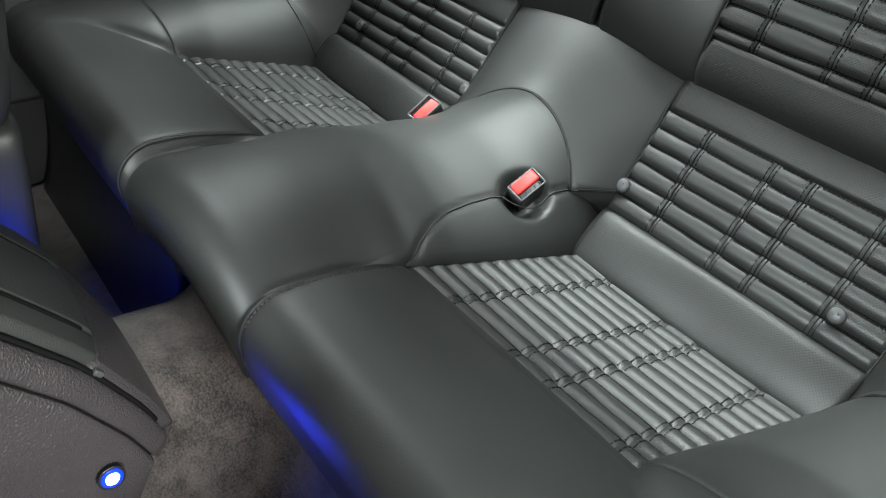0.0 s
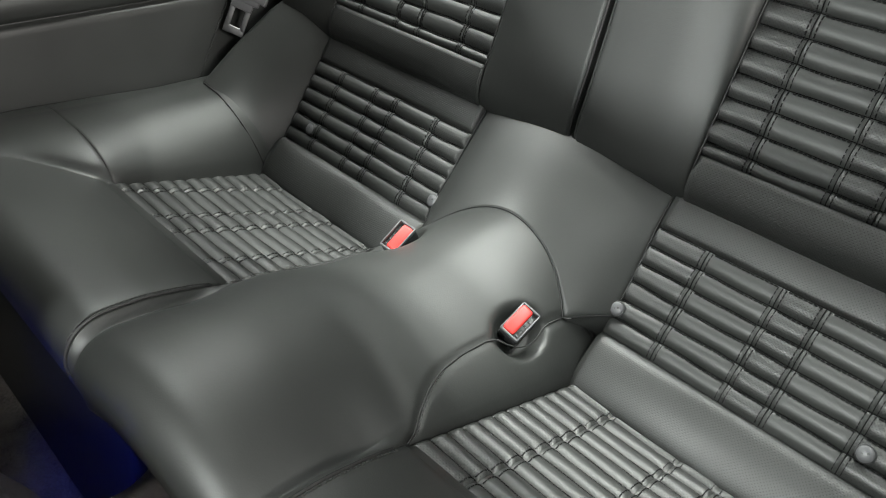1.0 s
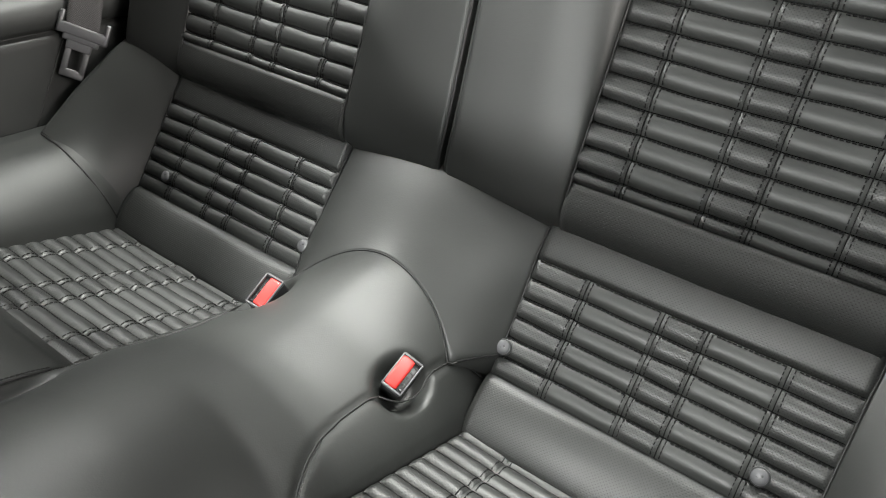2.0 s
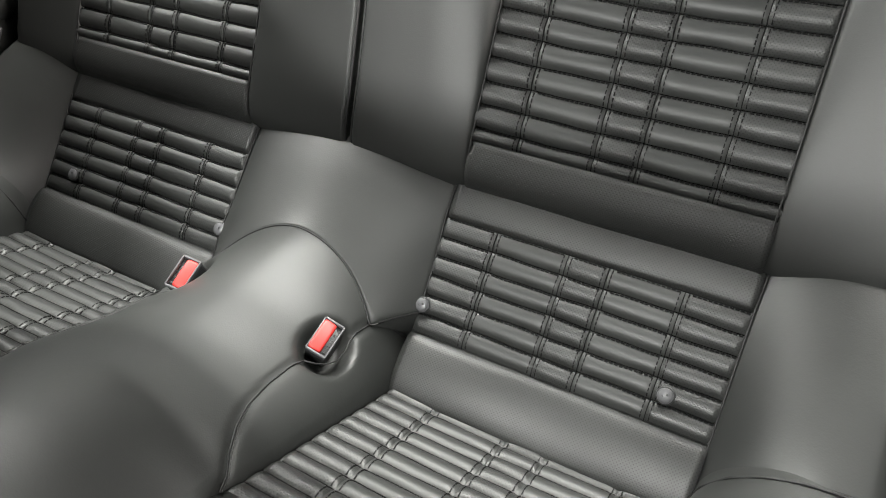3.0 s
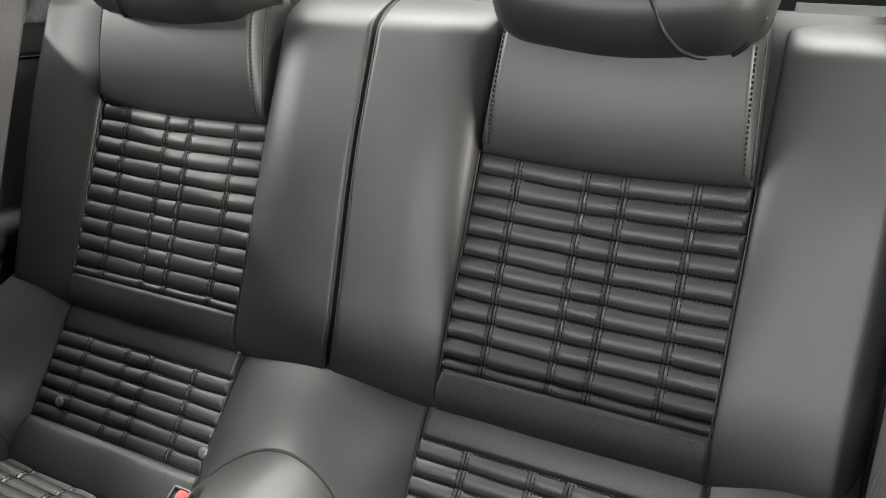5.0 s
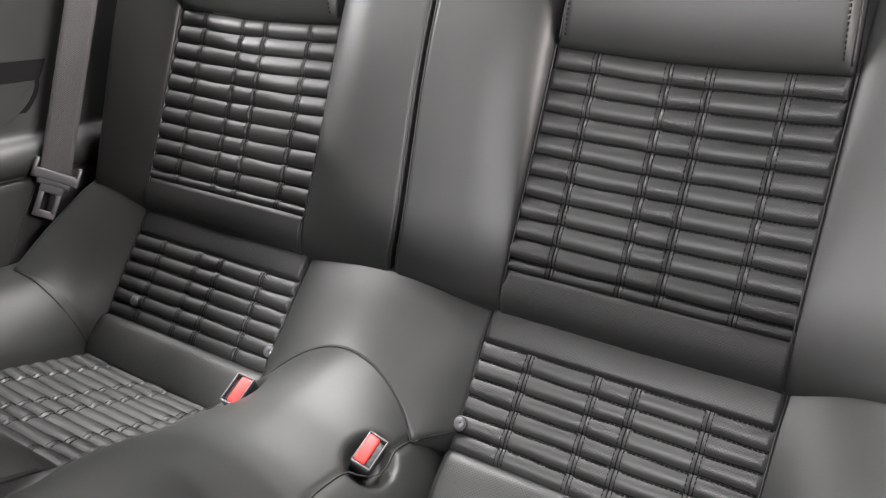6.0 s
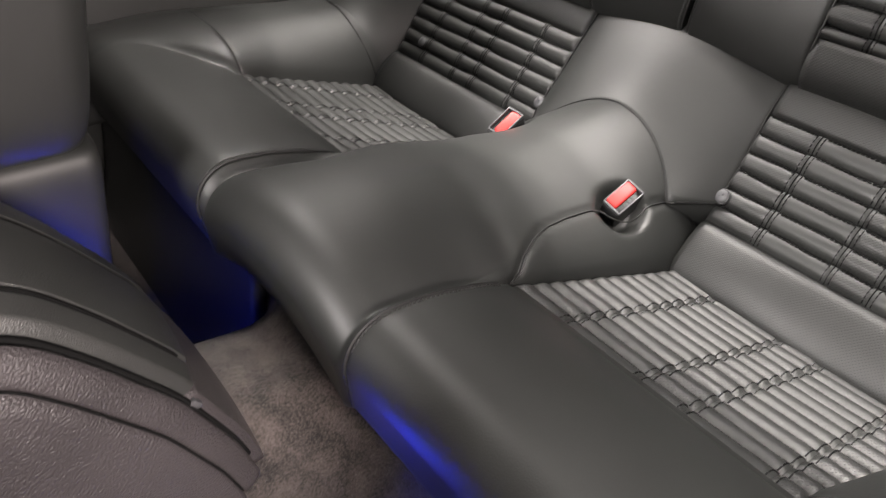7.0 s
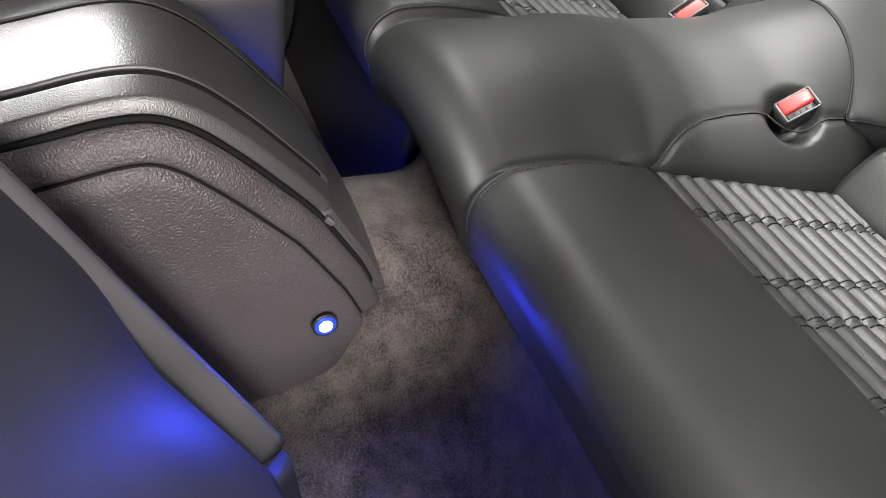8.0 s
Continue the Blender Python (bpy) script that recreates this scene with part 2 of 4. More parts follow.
def tube(name, line, r, mat, parent, label="", sides=8):
    P = np.asarray(line, float)
    T = np.gradient(P, axis=0)
    T /= np.maximum(np.linalg.norm(T, axis=1, keepdims=True), 1e-9)
    ref = np.array([0.31, 0.22, 0.92])
    verts = []
    for p, t in zip(P, T):
        a = np.cross(t, ref)
        a /= np.linalg.norm(a)
        b = np.cross(t, a)
        verts += [p + r * (math.cos(q) * a + math.sin(q) * b) for q in np.linspace(0, 2 * math.pi, sides, endpoint=False)]
    faces = [(i * sides + k, i * sides + (k + 1) % sides, (i + 1) * sides + (k + 1) % sides, (i + 1) * sides + k) for i in range(len(P) - 1) for k in range(sides)]
    faces += [tuple(range(sides))[::-1], tuple(range((len(P) - 1) * sides, len(P) * sides))]
    return link(name, verts, faces, mat, parent, label)


class Stitches:
    """Collects single stitches of thread for one joined mesh."""

    def __init__(self):
        self.verts, self.faces = [], []

    def one(self, a, b, up, r=0.0008):
        a, b, up = np.asarray(a), np.asarray(b), np.asarray(up)
        t = (b - a) / max(np.linalg.norm(b - a), 1e-9)
        s = np.cross(t, up)
        s /= max(np.linalg.norm(s), 1e-9)
        k = len(self.verts)
        for p in (a, b):
            self.verts += [p - r * s - r * up, p + r * s - r * up, p + 0.6 * r * s + r * up, p - 0.6 * r * s + r * up]
        self.faces += [(k, k + 1, k + 5, k + 4), (k + 1, k + 2, k + 6, k + 5), (k + 2, k + 3, k + 7, k + 6), (k + 3, k, k + 4, k + 7), (k + 3, k + 2, k + 1, k), (k + 4, k + 5, k + 6, k + 7)]

    def run(self, line, up, pitch=0.0052, length=0.0036, r=0.0007):
        P = dense(line, 0.0008)
        n, w = int(pitch / 0.0008), int(length / 0.0008)
        for i in range(0, len(P) - w - 1, n):
            self.one(P[i], P[i + w], up, r)

    def make(self, parent, label="", mat=None):
        return tagged(link("stitching", self.verts, self.faces, mat or THREAD_AND_SHADE, parent, label, smooth=False), kind="stuff")


def rounded_box(name, size, r, mat, parent, m=None, label="", segments=3):
    bm = bmesh.new()
    bmesh.ops.create_cube(bm, size=1.0)
    bmesh.ops.scale(bm, vec=size, verts=bm.verts)
    bmesh.ops.bevel(bm, geom=bm.edges[:], offset=r, segments=segments, profile=0.5, affect="EDGES")
    if m is not None:
        bmesh.ops.transform(bm, matrix=m, verts=bm.verts)
    me = bpy.data.meshes.new(name)
    bm.to_mesh(me)
    bm.free()
    me.materials.append(mat)
    me.polygons.foreach_set("use_smooth", [True] * len(me.polygons))
    ob = new(name, me)
    ob.parent = parent
    if label:
        ob["label"] = label
    return ob


def disc(name, centre, normal, r, thick, mat, parent, label="", dome=0.0, sides=24):
    n = Vector(normal).normalized()
    q = n.to_track_quat("Z", "Y").to_matrix()
    verts, faces = [], []
    rings = [(r, 0.0), (r, thick * 0.7), (r * 0.9, thick), (r * 0.5, thick + dome * 0.7), (r * 0.05, thick + dome)]
    for rr, h in rings:
        verts += [Vector(centre) + q @ Vector((rr * math.cos(a), rr * math.sin(a), h)) for a in np.linspace(0, 2 * math.pi, sides, endpoint=False)]
    for i in range(len(rings) - 1):
        faces += [(i * sides + k, i * sides + (k + 1) % sides, (i + 1) * sides + (k + 1) % sides, (i + 1) * sides + k) for k in range(sides)]
    faces += [tuple(range(sides))[::-1], tuple(range((len(rings) - 1) * sides, len(rings) * sides))]
    return link(name, verts, faces, mat, parent, label)


# ---- shapes of the bench, alike on both sides of the car's middle ----
HALF = 0.150
cushion_top = curve_of((0.30, 0.464), (0.41, 0.467), (0.45, 0.464), (0.50, 0.452), (0.53, 0.440), (0.55, 0.429), (0.80, 0.345), (0.90, 0.318))
hump_top = curve_of((0.30, 0.484), (0.40, 0.488), (0.48, 0.489), (0.57, 0.482), (0.65, 0.470), (0.73, 0.471), (0.80, 0.482), (0.84, 0.488), (0.90, 0.490))
bolster_top = curve_of((0.30, 0.458), (0.40, 0.470), (0.50, 0.476), (0.62, 0.468), (0.72, 0.460), (0.90, 0.458))
ROLL_Y, ROLL_R, INSERT_Y = 0.406, 0.046, 0.540


def insert_edge(y):
    return 0.440 + 0.042 * min(max((y - 0.53) / 0.27, 0), 1) + 0.11 * ease((0.56 - y) / 0.14)


def ease(t):
    t = min(max(t, 0.0), 1.0)
    return t * t * (3 - 2 * t)


def swell(t, p=1.9):
    t = min(max(t, 0.0), 1.0)
    return (1 - (1 - t) ** p) ** (1 / p)


def bench_z(x, y):
    a = abs(x)
    foot = cushion_top(y)
    front = ease((0.575 - y) / 0.075)
    if a <= HALF:
        steep = foot + (hump_top(y) - foot) * swell(1 - a / HALF, 1.72)
        dip = foot - 0.012 * ease((0.545 - y) / 0.07)
        low = dip + (hump_top(y) - dip) * max(0.0, 1 - (a / 0.136) ** 2) ** 0.9 + (foot - 0.002 - dip) * max(0.0, (a - 0.136) / (HALF - 0.136)) ** 1.5
        return steep + (low - steep) * front
    e = insert_edge(y)
    lip = front * (0.003 * (1 - math.exp(-((a - HALF) / 0.006))) - 0.003)
    if a > e:
        return foot + (bolster_top(y) - foot) * swell((a - e) / 0.10) - 0.35 * max(a - 0.615, 0) ** 1.2
    return foot + lip


def bench(x, v):
    """v below zero rolls over the front edge, by metres of arc; above it goes back."""
    if v >= 0:
        return np.array([x, ROLL_Y + v, bench_z(x, ROLL_Y + v)])
    top = bench_z(x, ROLL_Y)
    q = min(-v / ROLL_R, math.pi / 2)
    drop = max(0.0, -v - ROLL_R * math.pi / 2)
    return np.array([x, ROLL_Y - ROLL_R * math.sin(q) + 0.15 * drop, top - ROLL_R * (1 - math.cos(q)) - drop])


# lower backrest: the profile behind each cushion, and the tall back above it
LOWER = path_of([(0, 0.792, 0.338), (0, 0.828, 0.378), (0, 0.847, 0.400), (0, 0.918, 0.509), (0, 0.949, 0.546), (0, 0.978, 0.578)], False)


def upper_y(z):
    return 0.946 + 0.364 * (z - 0.60)


COLUMNS = (0.212, 0.296, 0.341, 0.420)
PITCH = 0.0222


def ribs(parent, side, name, inner, outer, place, length, count, first=0.0, last=1.0, middle=True, relief=0.0064):
    """A sewn panel of padded ribs. place(a, s) gives a point at a metres from the middle and s metres along, and the way it faces."""
    panel = link(name, [], [], PERFORATED, parent, "black leather panel sewn into padded ribs")
    sewing = Stitches()
    step = length / (count - 1 + last)

    def height(a, t):
        """Padded in between, pulled down along the cross seam, the column seams and by every stitch."""
        plain = sum(a > c for c in COLUMNS) % 2
        h = relief * (0.86 if plain else 1.0) * (0.55 * math.sin(math.pi * t ** 1.12) + 0.45 * (1 - abs(2 * t - 1) ** 3.0))
        for c in COLUMNS:
            d = abs(a - c)
            if d < 0.012:
                h *= 1 - 0.26 * math.exp(-(d / 0.0055) ** 2) - 0.18 * math.exp(-(d / 0.0016) ** 2)
        tuck = math.exp(-(min(t, 1 - t) / 0.13) ** 2)
        return h + 0.0003 * tuck * math.sin(2 * math.pi * a / 0.0052)

    def seam(i, a):
        if i == 0 or i == count:
            return min(i * step, length)
        return i * step + 0.0004 * math.sin(37 * a + 1.7 * i + side) + 0.0003 * math.sin(91 * a + 2.9 * i)

    for i in range(count):
        s0, s1 = i * step, min((i + 1) * step, length)
        ts = 0.5 - 0.5 * np.cos(np.pi * np.linspace(0.0, 1, 13))
        a0, a1 = inner((s0 + s1) / 2), outer((s0 + s1) / 2)
        us = sorted(set(np.round(np.arange(a0, a1 + 0.0001, (a1 - a0) / max(1, round((a1 - a0) / 0.0013))), 5)) | {round(c + d, 5) for c in COLUMNS for d in (-0.0018, -0.0009, 0.0, 0.0009, 0.0018)})
        V, UV = np.zeros((len(us), len(ts), 3)), np.zeros((len(us), len(ts), 2))
        wob = random.uniform(0.92, 1.08)
        for k, a in enumerate(us):
            e0, e1 = seam(i, a) + 0.0005, seam(i + 1, a) - 0.0005
            puff = wob * (1 + 0.04 * math.sin(61 * a + 4.1 * i))
            for j, t in enumerate(ts):
                p, n = place(a, e0 + (e1 - e0) * t)
                rim = min(1.0, (a - a0) / 0.006 + 0.05, (a1 - a) / 0.006 + 0.05)
                q = p + n * height(a, t) * puff * math.sqrt(max(rim, 0))
                V[k, j] = (side * q[0], q[1], q[2])
                UV[k, j] = (a, s0 + (s1 - s0) * t)
        slots = []
        for k in range(len(us) - 1):
            mid = (us[k] + us[k + 1]) / 2
            cell = sum(mid > c for c in COLUMNS)
            slots += [0 if cell in (0, 2, 4) else 1] * (len(ts) - 1)
        p, n = place((a0 + a1) / 2, (s0 + s1) / 2)
        into = np.array([0, -n[1], -n[2]]) * 0.006
        pad("rib", V, into, [PERFORATED, LEATHER], panel, "", UV, slots)
        # the sewn line along the rib's edge, and the double lines down the columns
        p0, n0 = place(a0, s0)
        up = np.array([0, n0[1], n0[2]])
        for a in np.arange(a0 + 0.004, a1 - 0.006, 0.0052):
            if min(abs(a - c) for c in COLUMNS) > 0.004:
                qa, qb = place(a, seam(i, a) + 0.0016)[0], place(a + 0.0036, seam(i, a) + 0.0016)[0]
                h = height(a, 0.0016 / (s1 - s0))
                sewing.one((side * qa[0], *(qa + up * h)[1:]), (side * qb[0], *(qb + up * h)[1:]), up, 0.0009)
        for c in COLUMNS:
            for j in range(5 if middle else 0):
                (pa, na), (pb, nb) = place(c, s0 + (s1 - s0) * j / 5), place(c, s0 + (s1 - s0) * (j + 1) / 5)
                pa, pb = pa + na * (height(c, j / 5) + 0.0001), pb + nb * (height(c, (j + 1) / 5) + 0.0001)
                sewing.one((side * pa[0], pa[1], pa[2]), (side * pb[0], pb[1], pb[2]), np.array([0, na[1], na[2]]), 0.0007)
            for d in (-0.0045, 0.0045):
                for j in range(4):
                    ta, tb = 0.06 + j * 0.235, 0.06 + j * 0.235 + 0.16
                    pa, na = place(c + d, s0 + (s1 - s0) * ta)
                    pb, nb = place(c + d, s0 + (s1 - s0) * tb)
                    pa, pb = pa + na * (height(c + d, ta) + 0.0002), pb + nb * (height(c + d, tb) + 0.0002)
                    sewing.one((side * pa[0], pa[1], pa[2]), (side * pb[0], pb[1], pb[2]), np.array([0, na[1], na[2]]), 0.0007)
    # backing board behind the ribs, near-black to put shade into the gaps between them
    us, ss = np.linspace(0, 1, 12), np.linspace(0, length, 10)
    B = np.zeros((12, 10, 3))
    for k, u in enumerate(us):
        for j, s in enumerate(ss):
            a = inner(s) + (outer(s) - inner(s)) * u
            p, n = place(a, s)
            p = p - n * 0.004
            B[k, j] = (side * p[0], p[1], p[2])
    n = place(0.3, length / 2)[1]
    pad("backing", B, np.array([0, -n[1], -n[2]]) * 0.02, THREAD_AND_SHADE, panel)
    sewing.make(panel)
    return panel


def mirrored(fn, side):
    def at(*q):
        p = fn(*q)
        return np.array([side * p[0], p[1], p[2]])
    return at


def bench_seat():
    top = empty("rear_bench", "black leather two-place rear bench with ribbed seats and raised middle", "car seat")
    ys = np.arange(0, 0.445, 0.0045)
    vs = np.r_[-np.linspace(ROLL_R * 2.5, 0.004, 26), ys]
    # --- raised middle, with its side flaps sewn in
    flap = {}
    for side in (1, -1):
        flap[side] = [bench(side * a, y - ROLL_Y) for a, y in ((0.1497, 0.538), (0.145, 0.551), (0.134, 0.567), (0.120, 0.592), (0.110, 0.618), (0.104, 0.652), (0.103, 0.690), (0.106, 0.703))]
        flap[(side, "pocket")] = [bench(side * a, y - ROLL_Y) for a, y in ((0.106, 0.703), (0.1135, 0.711), (0.1195, 0.723), (0.122, 0.738), (0.1205, 0.753), (0.1165, 0.767), (0.115, 0.780))]
        flap[(side, "rear")] = [bench(side * a, y - ROLL_Y) for a, y in ((0.115, 0.780), (0.1165, 0.803), (0.125, 0.828), (0.137, 0.845))]
    xs = np.unique(np.round(np.r_[np.linspace(-HALF, HALF, 71), np.linspace(-HALF, -HALF + 0.02, 9), np.linspace(HALF - 0.02, HALF, 9)], 4))
    V = grid(bench, xs, vs)
    V = grooved(V, (0, 0, 1), [path_line(l) for l in flap.values()], 0.0034, 0.0036)
    # hollows in which the buckles lie
    for side, c in ((1, (0.112, 0.738, 0.440)), (-1, (0.090, 0.734, 0.448))):
        d = (V - np.array([side * c[0], c[1], c[2]])) / np.array([0.024, 0.034, 0.04])
        r = np.sqrt((d ** 2).sum(2))
        V[..., 2] -= 0.020 * np.exp(-r ** 6)
        V[..., 0] -= side * 0.012 * np.exp(-r ** 6)
    pad("middle_hump", V, (0, 0.03, -0.03), LEATHER, top, "smooth black leather hump between the two seats", towards=(0, 0, 1))
    sew = Stitches()
    for side in (1, -1):
        sew.run([bench(side * 0.1545, v) + np.array([0, -0.0004, 0.0008]) for v in np.linspace(-0.050, 0.118, 40)], (0, -0.3, 1), 0.0050, 0.0034, 0.0009)
        sew.run([p + np.array([side * 0.003, 0, 0.0005]) for p in flap[side][:5]], (0, 0, 1), r=0.0005)
        tube("welt", [bench(side * 0.1508, v) + np.array([0, -0.0006, 0.0010]) for v in np.linspace(-0.085, 0.115, 60)], 0.0019, PIPING, top, "dark piped welt along the cushion edge")
    sew.make(top, "row of heavy thread along the front seam", GREY_THREAD)
    for l in flap.values():
        tube("seam", dense(path_line(l), 0.004) + np.array([0, 0, -0.0016]), 0.0009, PIPING, top)
    for side in (1, -1):
        # --- plain front of the cushion
        us = np.linspace(0, 1, 90)
        vf = np.r_[-np.linspace(ROLL_R * 2.5, 0.004, 26), np.linspace(0, INSERT_Y - ROLL_Y + 0.004, 26)]
        V = np.array([[mirrored(bench, side)(HALF + 0.0008 + (0.662 - HALF) * u, v) for v in vf] for u in us])
        V = grooved(V, (0, 0, 1), [[mirrored(bench, side)(a, INSERT_Y - ROLL_Y) for a in np.linspace(HALF, 0.445, 40)]], 0.004, 0.004)
        pad("cushion_front", V, (0, 0.03, -0.03), LEATHER, top, "plain smooth leather roll along the front", towards=(0, -0.5, 1))
        # --- ribbed seat panel
        slope = math.atan2(cushion_top(0.56) - cushion_top(0.79), 0.23)
        face = np.array([0, math.sin(slope), math.cos(slope)])

        def seat_place(a, s):
            y = 0.806 - s * math.cos(slope)
            sag = -0.004 * math.sin(math.pi * min(max((a - HALF) / 0.32, 0), 1))
            return np.array([a, y, cushion_top(y) - 0.003 + sag]), face
        ribs(top, side, "seat_insert", lambda s: HALF + 0.001, lambda s: insert_edge(0.806 - s * math.cos(slope)), seat_place, 0.264 / math.cos(slope), 12, middle=False, relief=0.0056)
        # --- outer side bolster of the cushion
        vb = np.linspace(INSERT_Y - ROLL_Y + 0.004, 0.44, 60)
        V = np.array([[mirrored(bench, side)(insert_edge(ROLL_Y + v) + (0.662 - insert_edge(ROLL_Y + v)) * u, v) for v in vb] for u in np.r_[np.linspace(0, 0.2, 14), np.linspace(0.22, 1, 30)]])
        pad("side_bolster", V, (0, 0, -0.10), LEATHER, top, "rounded leather side bolster", towards=(0, 0, 1))
        # --- lower backrest: band, ribs, band
        def low_place(a, s):
            p = LOWER(s)
            t = LOWER(min(s + 0.01, 1)) - LOWER(max(s - 0.01, 0))
            n = np.array([0, -t[2], t[1]])
            return np.array([a, p[1], p[2]]), n / np.linalg.norm(n)
        total = 0.3012

        def band(s0, s1, name, puff):
            us, ss = np.linspace(0, 1, 44), np.linspace(0, 1, 14)
            V, UV = np.zeros((44, 14, 3)), np.zeros((44, 14, 2))
            for i, u in enumerate(us):
                for j, w in enumerate(ss):
                    a = 0.148 + 0.338 * u
                    p, n = low_place(a, s0 + (s1 - s0) * w)
                    p = p + n * (puff * math.sqrt(max(0, 1 - (2 * w - 1) ** 2)) * (0.85 + 0.15 * math.sin(9 * u)))
                    V[i, j], UV[i, j] = (side * p[0], p[1], p[2]), (a, (s0 + (s1 - s0) * w) * total)
            pad(name, V, (0, 0.03, -0.01), PERFORATED, top, "perforated leather band", UV, towards=(0, -1, 0.5))
        lo, hi = 0.257, 0.704
        band(0.0, lo, "lower_band", 0.013)
        band(hi, 1.0, "upper_band", 0.006)
        ribs(top, side, "lumbar_insert", lambda s: 0.148, lambda s: 0.486, lambda a, s: low_place(a, hi - s / total), (hi - lo) * total, 6, relief=0.0050)
        for a in (0.153, 0.433):
            p, n = low_place(a, lo + 0.105)
            anchor = empty("anchor_marker", "round grey child-seat anchor button on the ribbed backrest", "button", "anchor buttons")
            c = p + n * 0.0058
            disc("bezel", (side * c[0], c[1] + 0.0008, c[2] - 0.0004), (0, n[1], n[2]), 0.0096, 0.0022, BLACK, anchor, "black rim", 0.0)
            disc("button", (side * c[0], c[1], c[2]), (0, n[1], n[2]), 0.0080, 0.0030, GREY, anchor, "", 0.0012)
            q = c + n * 0.0034
            disc("icon_dot", (side * q[0] + 0.002, q[1], q[2] + 0.0025), (0, n[1], n[2]), 0.0013, 0.0008, BLACK, anchor, "", sides=10)
            rounded_box("icon_bar", (0.006, 0.0018, 0.0010), 0.0004, BLACK, anchor, Matrix.Translation((side * q[0] - 0.0005, q[1] - 0.0002, q[2] - 0.001)) @ Matrix.Rotation(radians(25), 4, "Y"))
        # --- wing beside the lower backrest
        bottom = path_of([(a, y, bench_z(a, y) + 0.001) for a, y in ((0.483, 0.800), (0.49, 0.792), (0.51, 0.782), (0.535, 0.777), (0.565, 0.776), (0.612, 0.779))])
        left = path_of([(0.483, 0.800, 0.345), (0.485, 0.847, 0.400), (0.486, 0.918, 0.510), (0.488, 0.945, 0.546), (0.490, 0.962, 0.575), (0.490, 0.978, 0.600)])
        right = path_of([(0.612, 0.779, bench_z(0.612, 0.779) + 0.001), (0.608, 0.838, 0.509), (0.604, 0.908, 0.558), (0.602, 0.948, 0.577)])
        lid = path_of([(0.490, 0.978, 0.600), (0.515, 0.970, 0.597), (0.550, 0.959, 0.590), (0.602, 0.948, 0.577)])
        W = coons(bottom, lid, left, right)
        V = relaxed(grid(W, np.linspace(0, 1, 40), np.linspace(0, 1, 46)), 400)
        bow = np.sin(np.linspace(0, math.pi, 40))[:, None] * np.sin(np.linspace(0, math.pi, 46))[None]
        V[..., 1] -= 0.004 * bow
        roll = []
        for q in np.linspace(0.08, 1.0, 14):
            t = q * math.pi / 2
            roll.append(V[-1] + np.array([0.030 * math.sin(t), 0.060 * (1 - math.cos(t)), -0.004 * q]))
        V = np.concatenate([V, np.array(roll)])
        V[..., 0] *= side
        pad("back_wing", V, (side * 0.01, 0.10, -0.02), LEATHER, top, "smooth leather wing beside the backrest", towards=(0, -1, 0.6))
        tube("seam", [mirrored(bottom, side)(u) + np.array([0, -0.0005, 0.001]) for u in np.linspace(0, 1, 40)], 0.0014, PIPING, top)
        tube("seam", [mirrored(left, side)(u) + np.array([0, -0.001, 0.001]) for u in np.linspace(0.05, 1, 30)], 0.0012, PIPING, top)
    # --- middle panel above the hump, closed off by an arched seam
    def arch(u):
        x = 0.152 * (2 * u - 1)
        k = max(0.0, (abs(x) - 0.119) / 0.033)
        y = 0.838 - 0.036 * min(abs(x) / 0.119, 1) ** 3
        z = bench_z(min(abs(x), 0.119), y) + 0.0006
        return np.array([x, y + 0.050 * k ** 0.8, z])
    edge = path_of([(0.152, 0.852, arch(1)[2]), (0.150, 0.885, 0.458), (0.146, 0.918, 0.509), (0.145, 0.948, 0.546), (0.150, 0.976, 0.580)])
    flat = path_of([(-0.150, 0.976, 0.580), (-0.05, 0.968, 0.584), (0.05, 0.968, 0.584), (0.150, 0.976, 0.580)])
    M = coons(arch, flat, lambda v: edge(v) * np.array([-1, 1, 1]), edge)
    V = relaxed(grid(M, np.linspace(0, 1, 64), np.linspace(0, 1, 40)), 60)
    pad("middle_panel", V, (0, 0.05, -0.09), LEATHER, top, "smooth leather panel between the backrests", towards=(0, -1, 1))
    tube("seam", [arch(u) + np.array([0, -0.001, 0.0001]) for u in np.linspace(0, 1, 80)], 0.0009, PIPING, top)
    for side in (1, -1):
        tube("seam", [arch(u) + np.array([0, 0, 0.0004]) for u in (np.linspace(0.905, 1, 20) if side > 0 else np.linspace(0.095, 0, 20))], 0.0014, THREAD_AND_SHADE, top)
        tube("seam", [edge(v) * np.array([side, 1, 1]) + np.array([0, -0.001, 0.001]) for v in np.linspace(0, 1, 30)], 0.0010, PIPING, top)
    return top


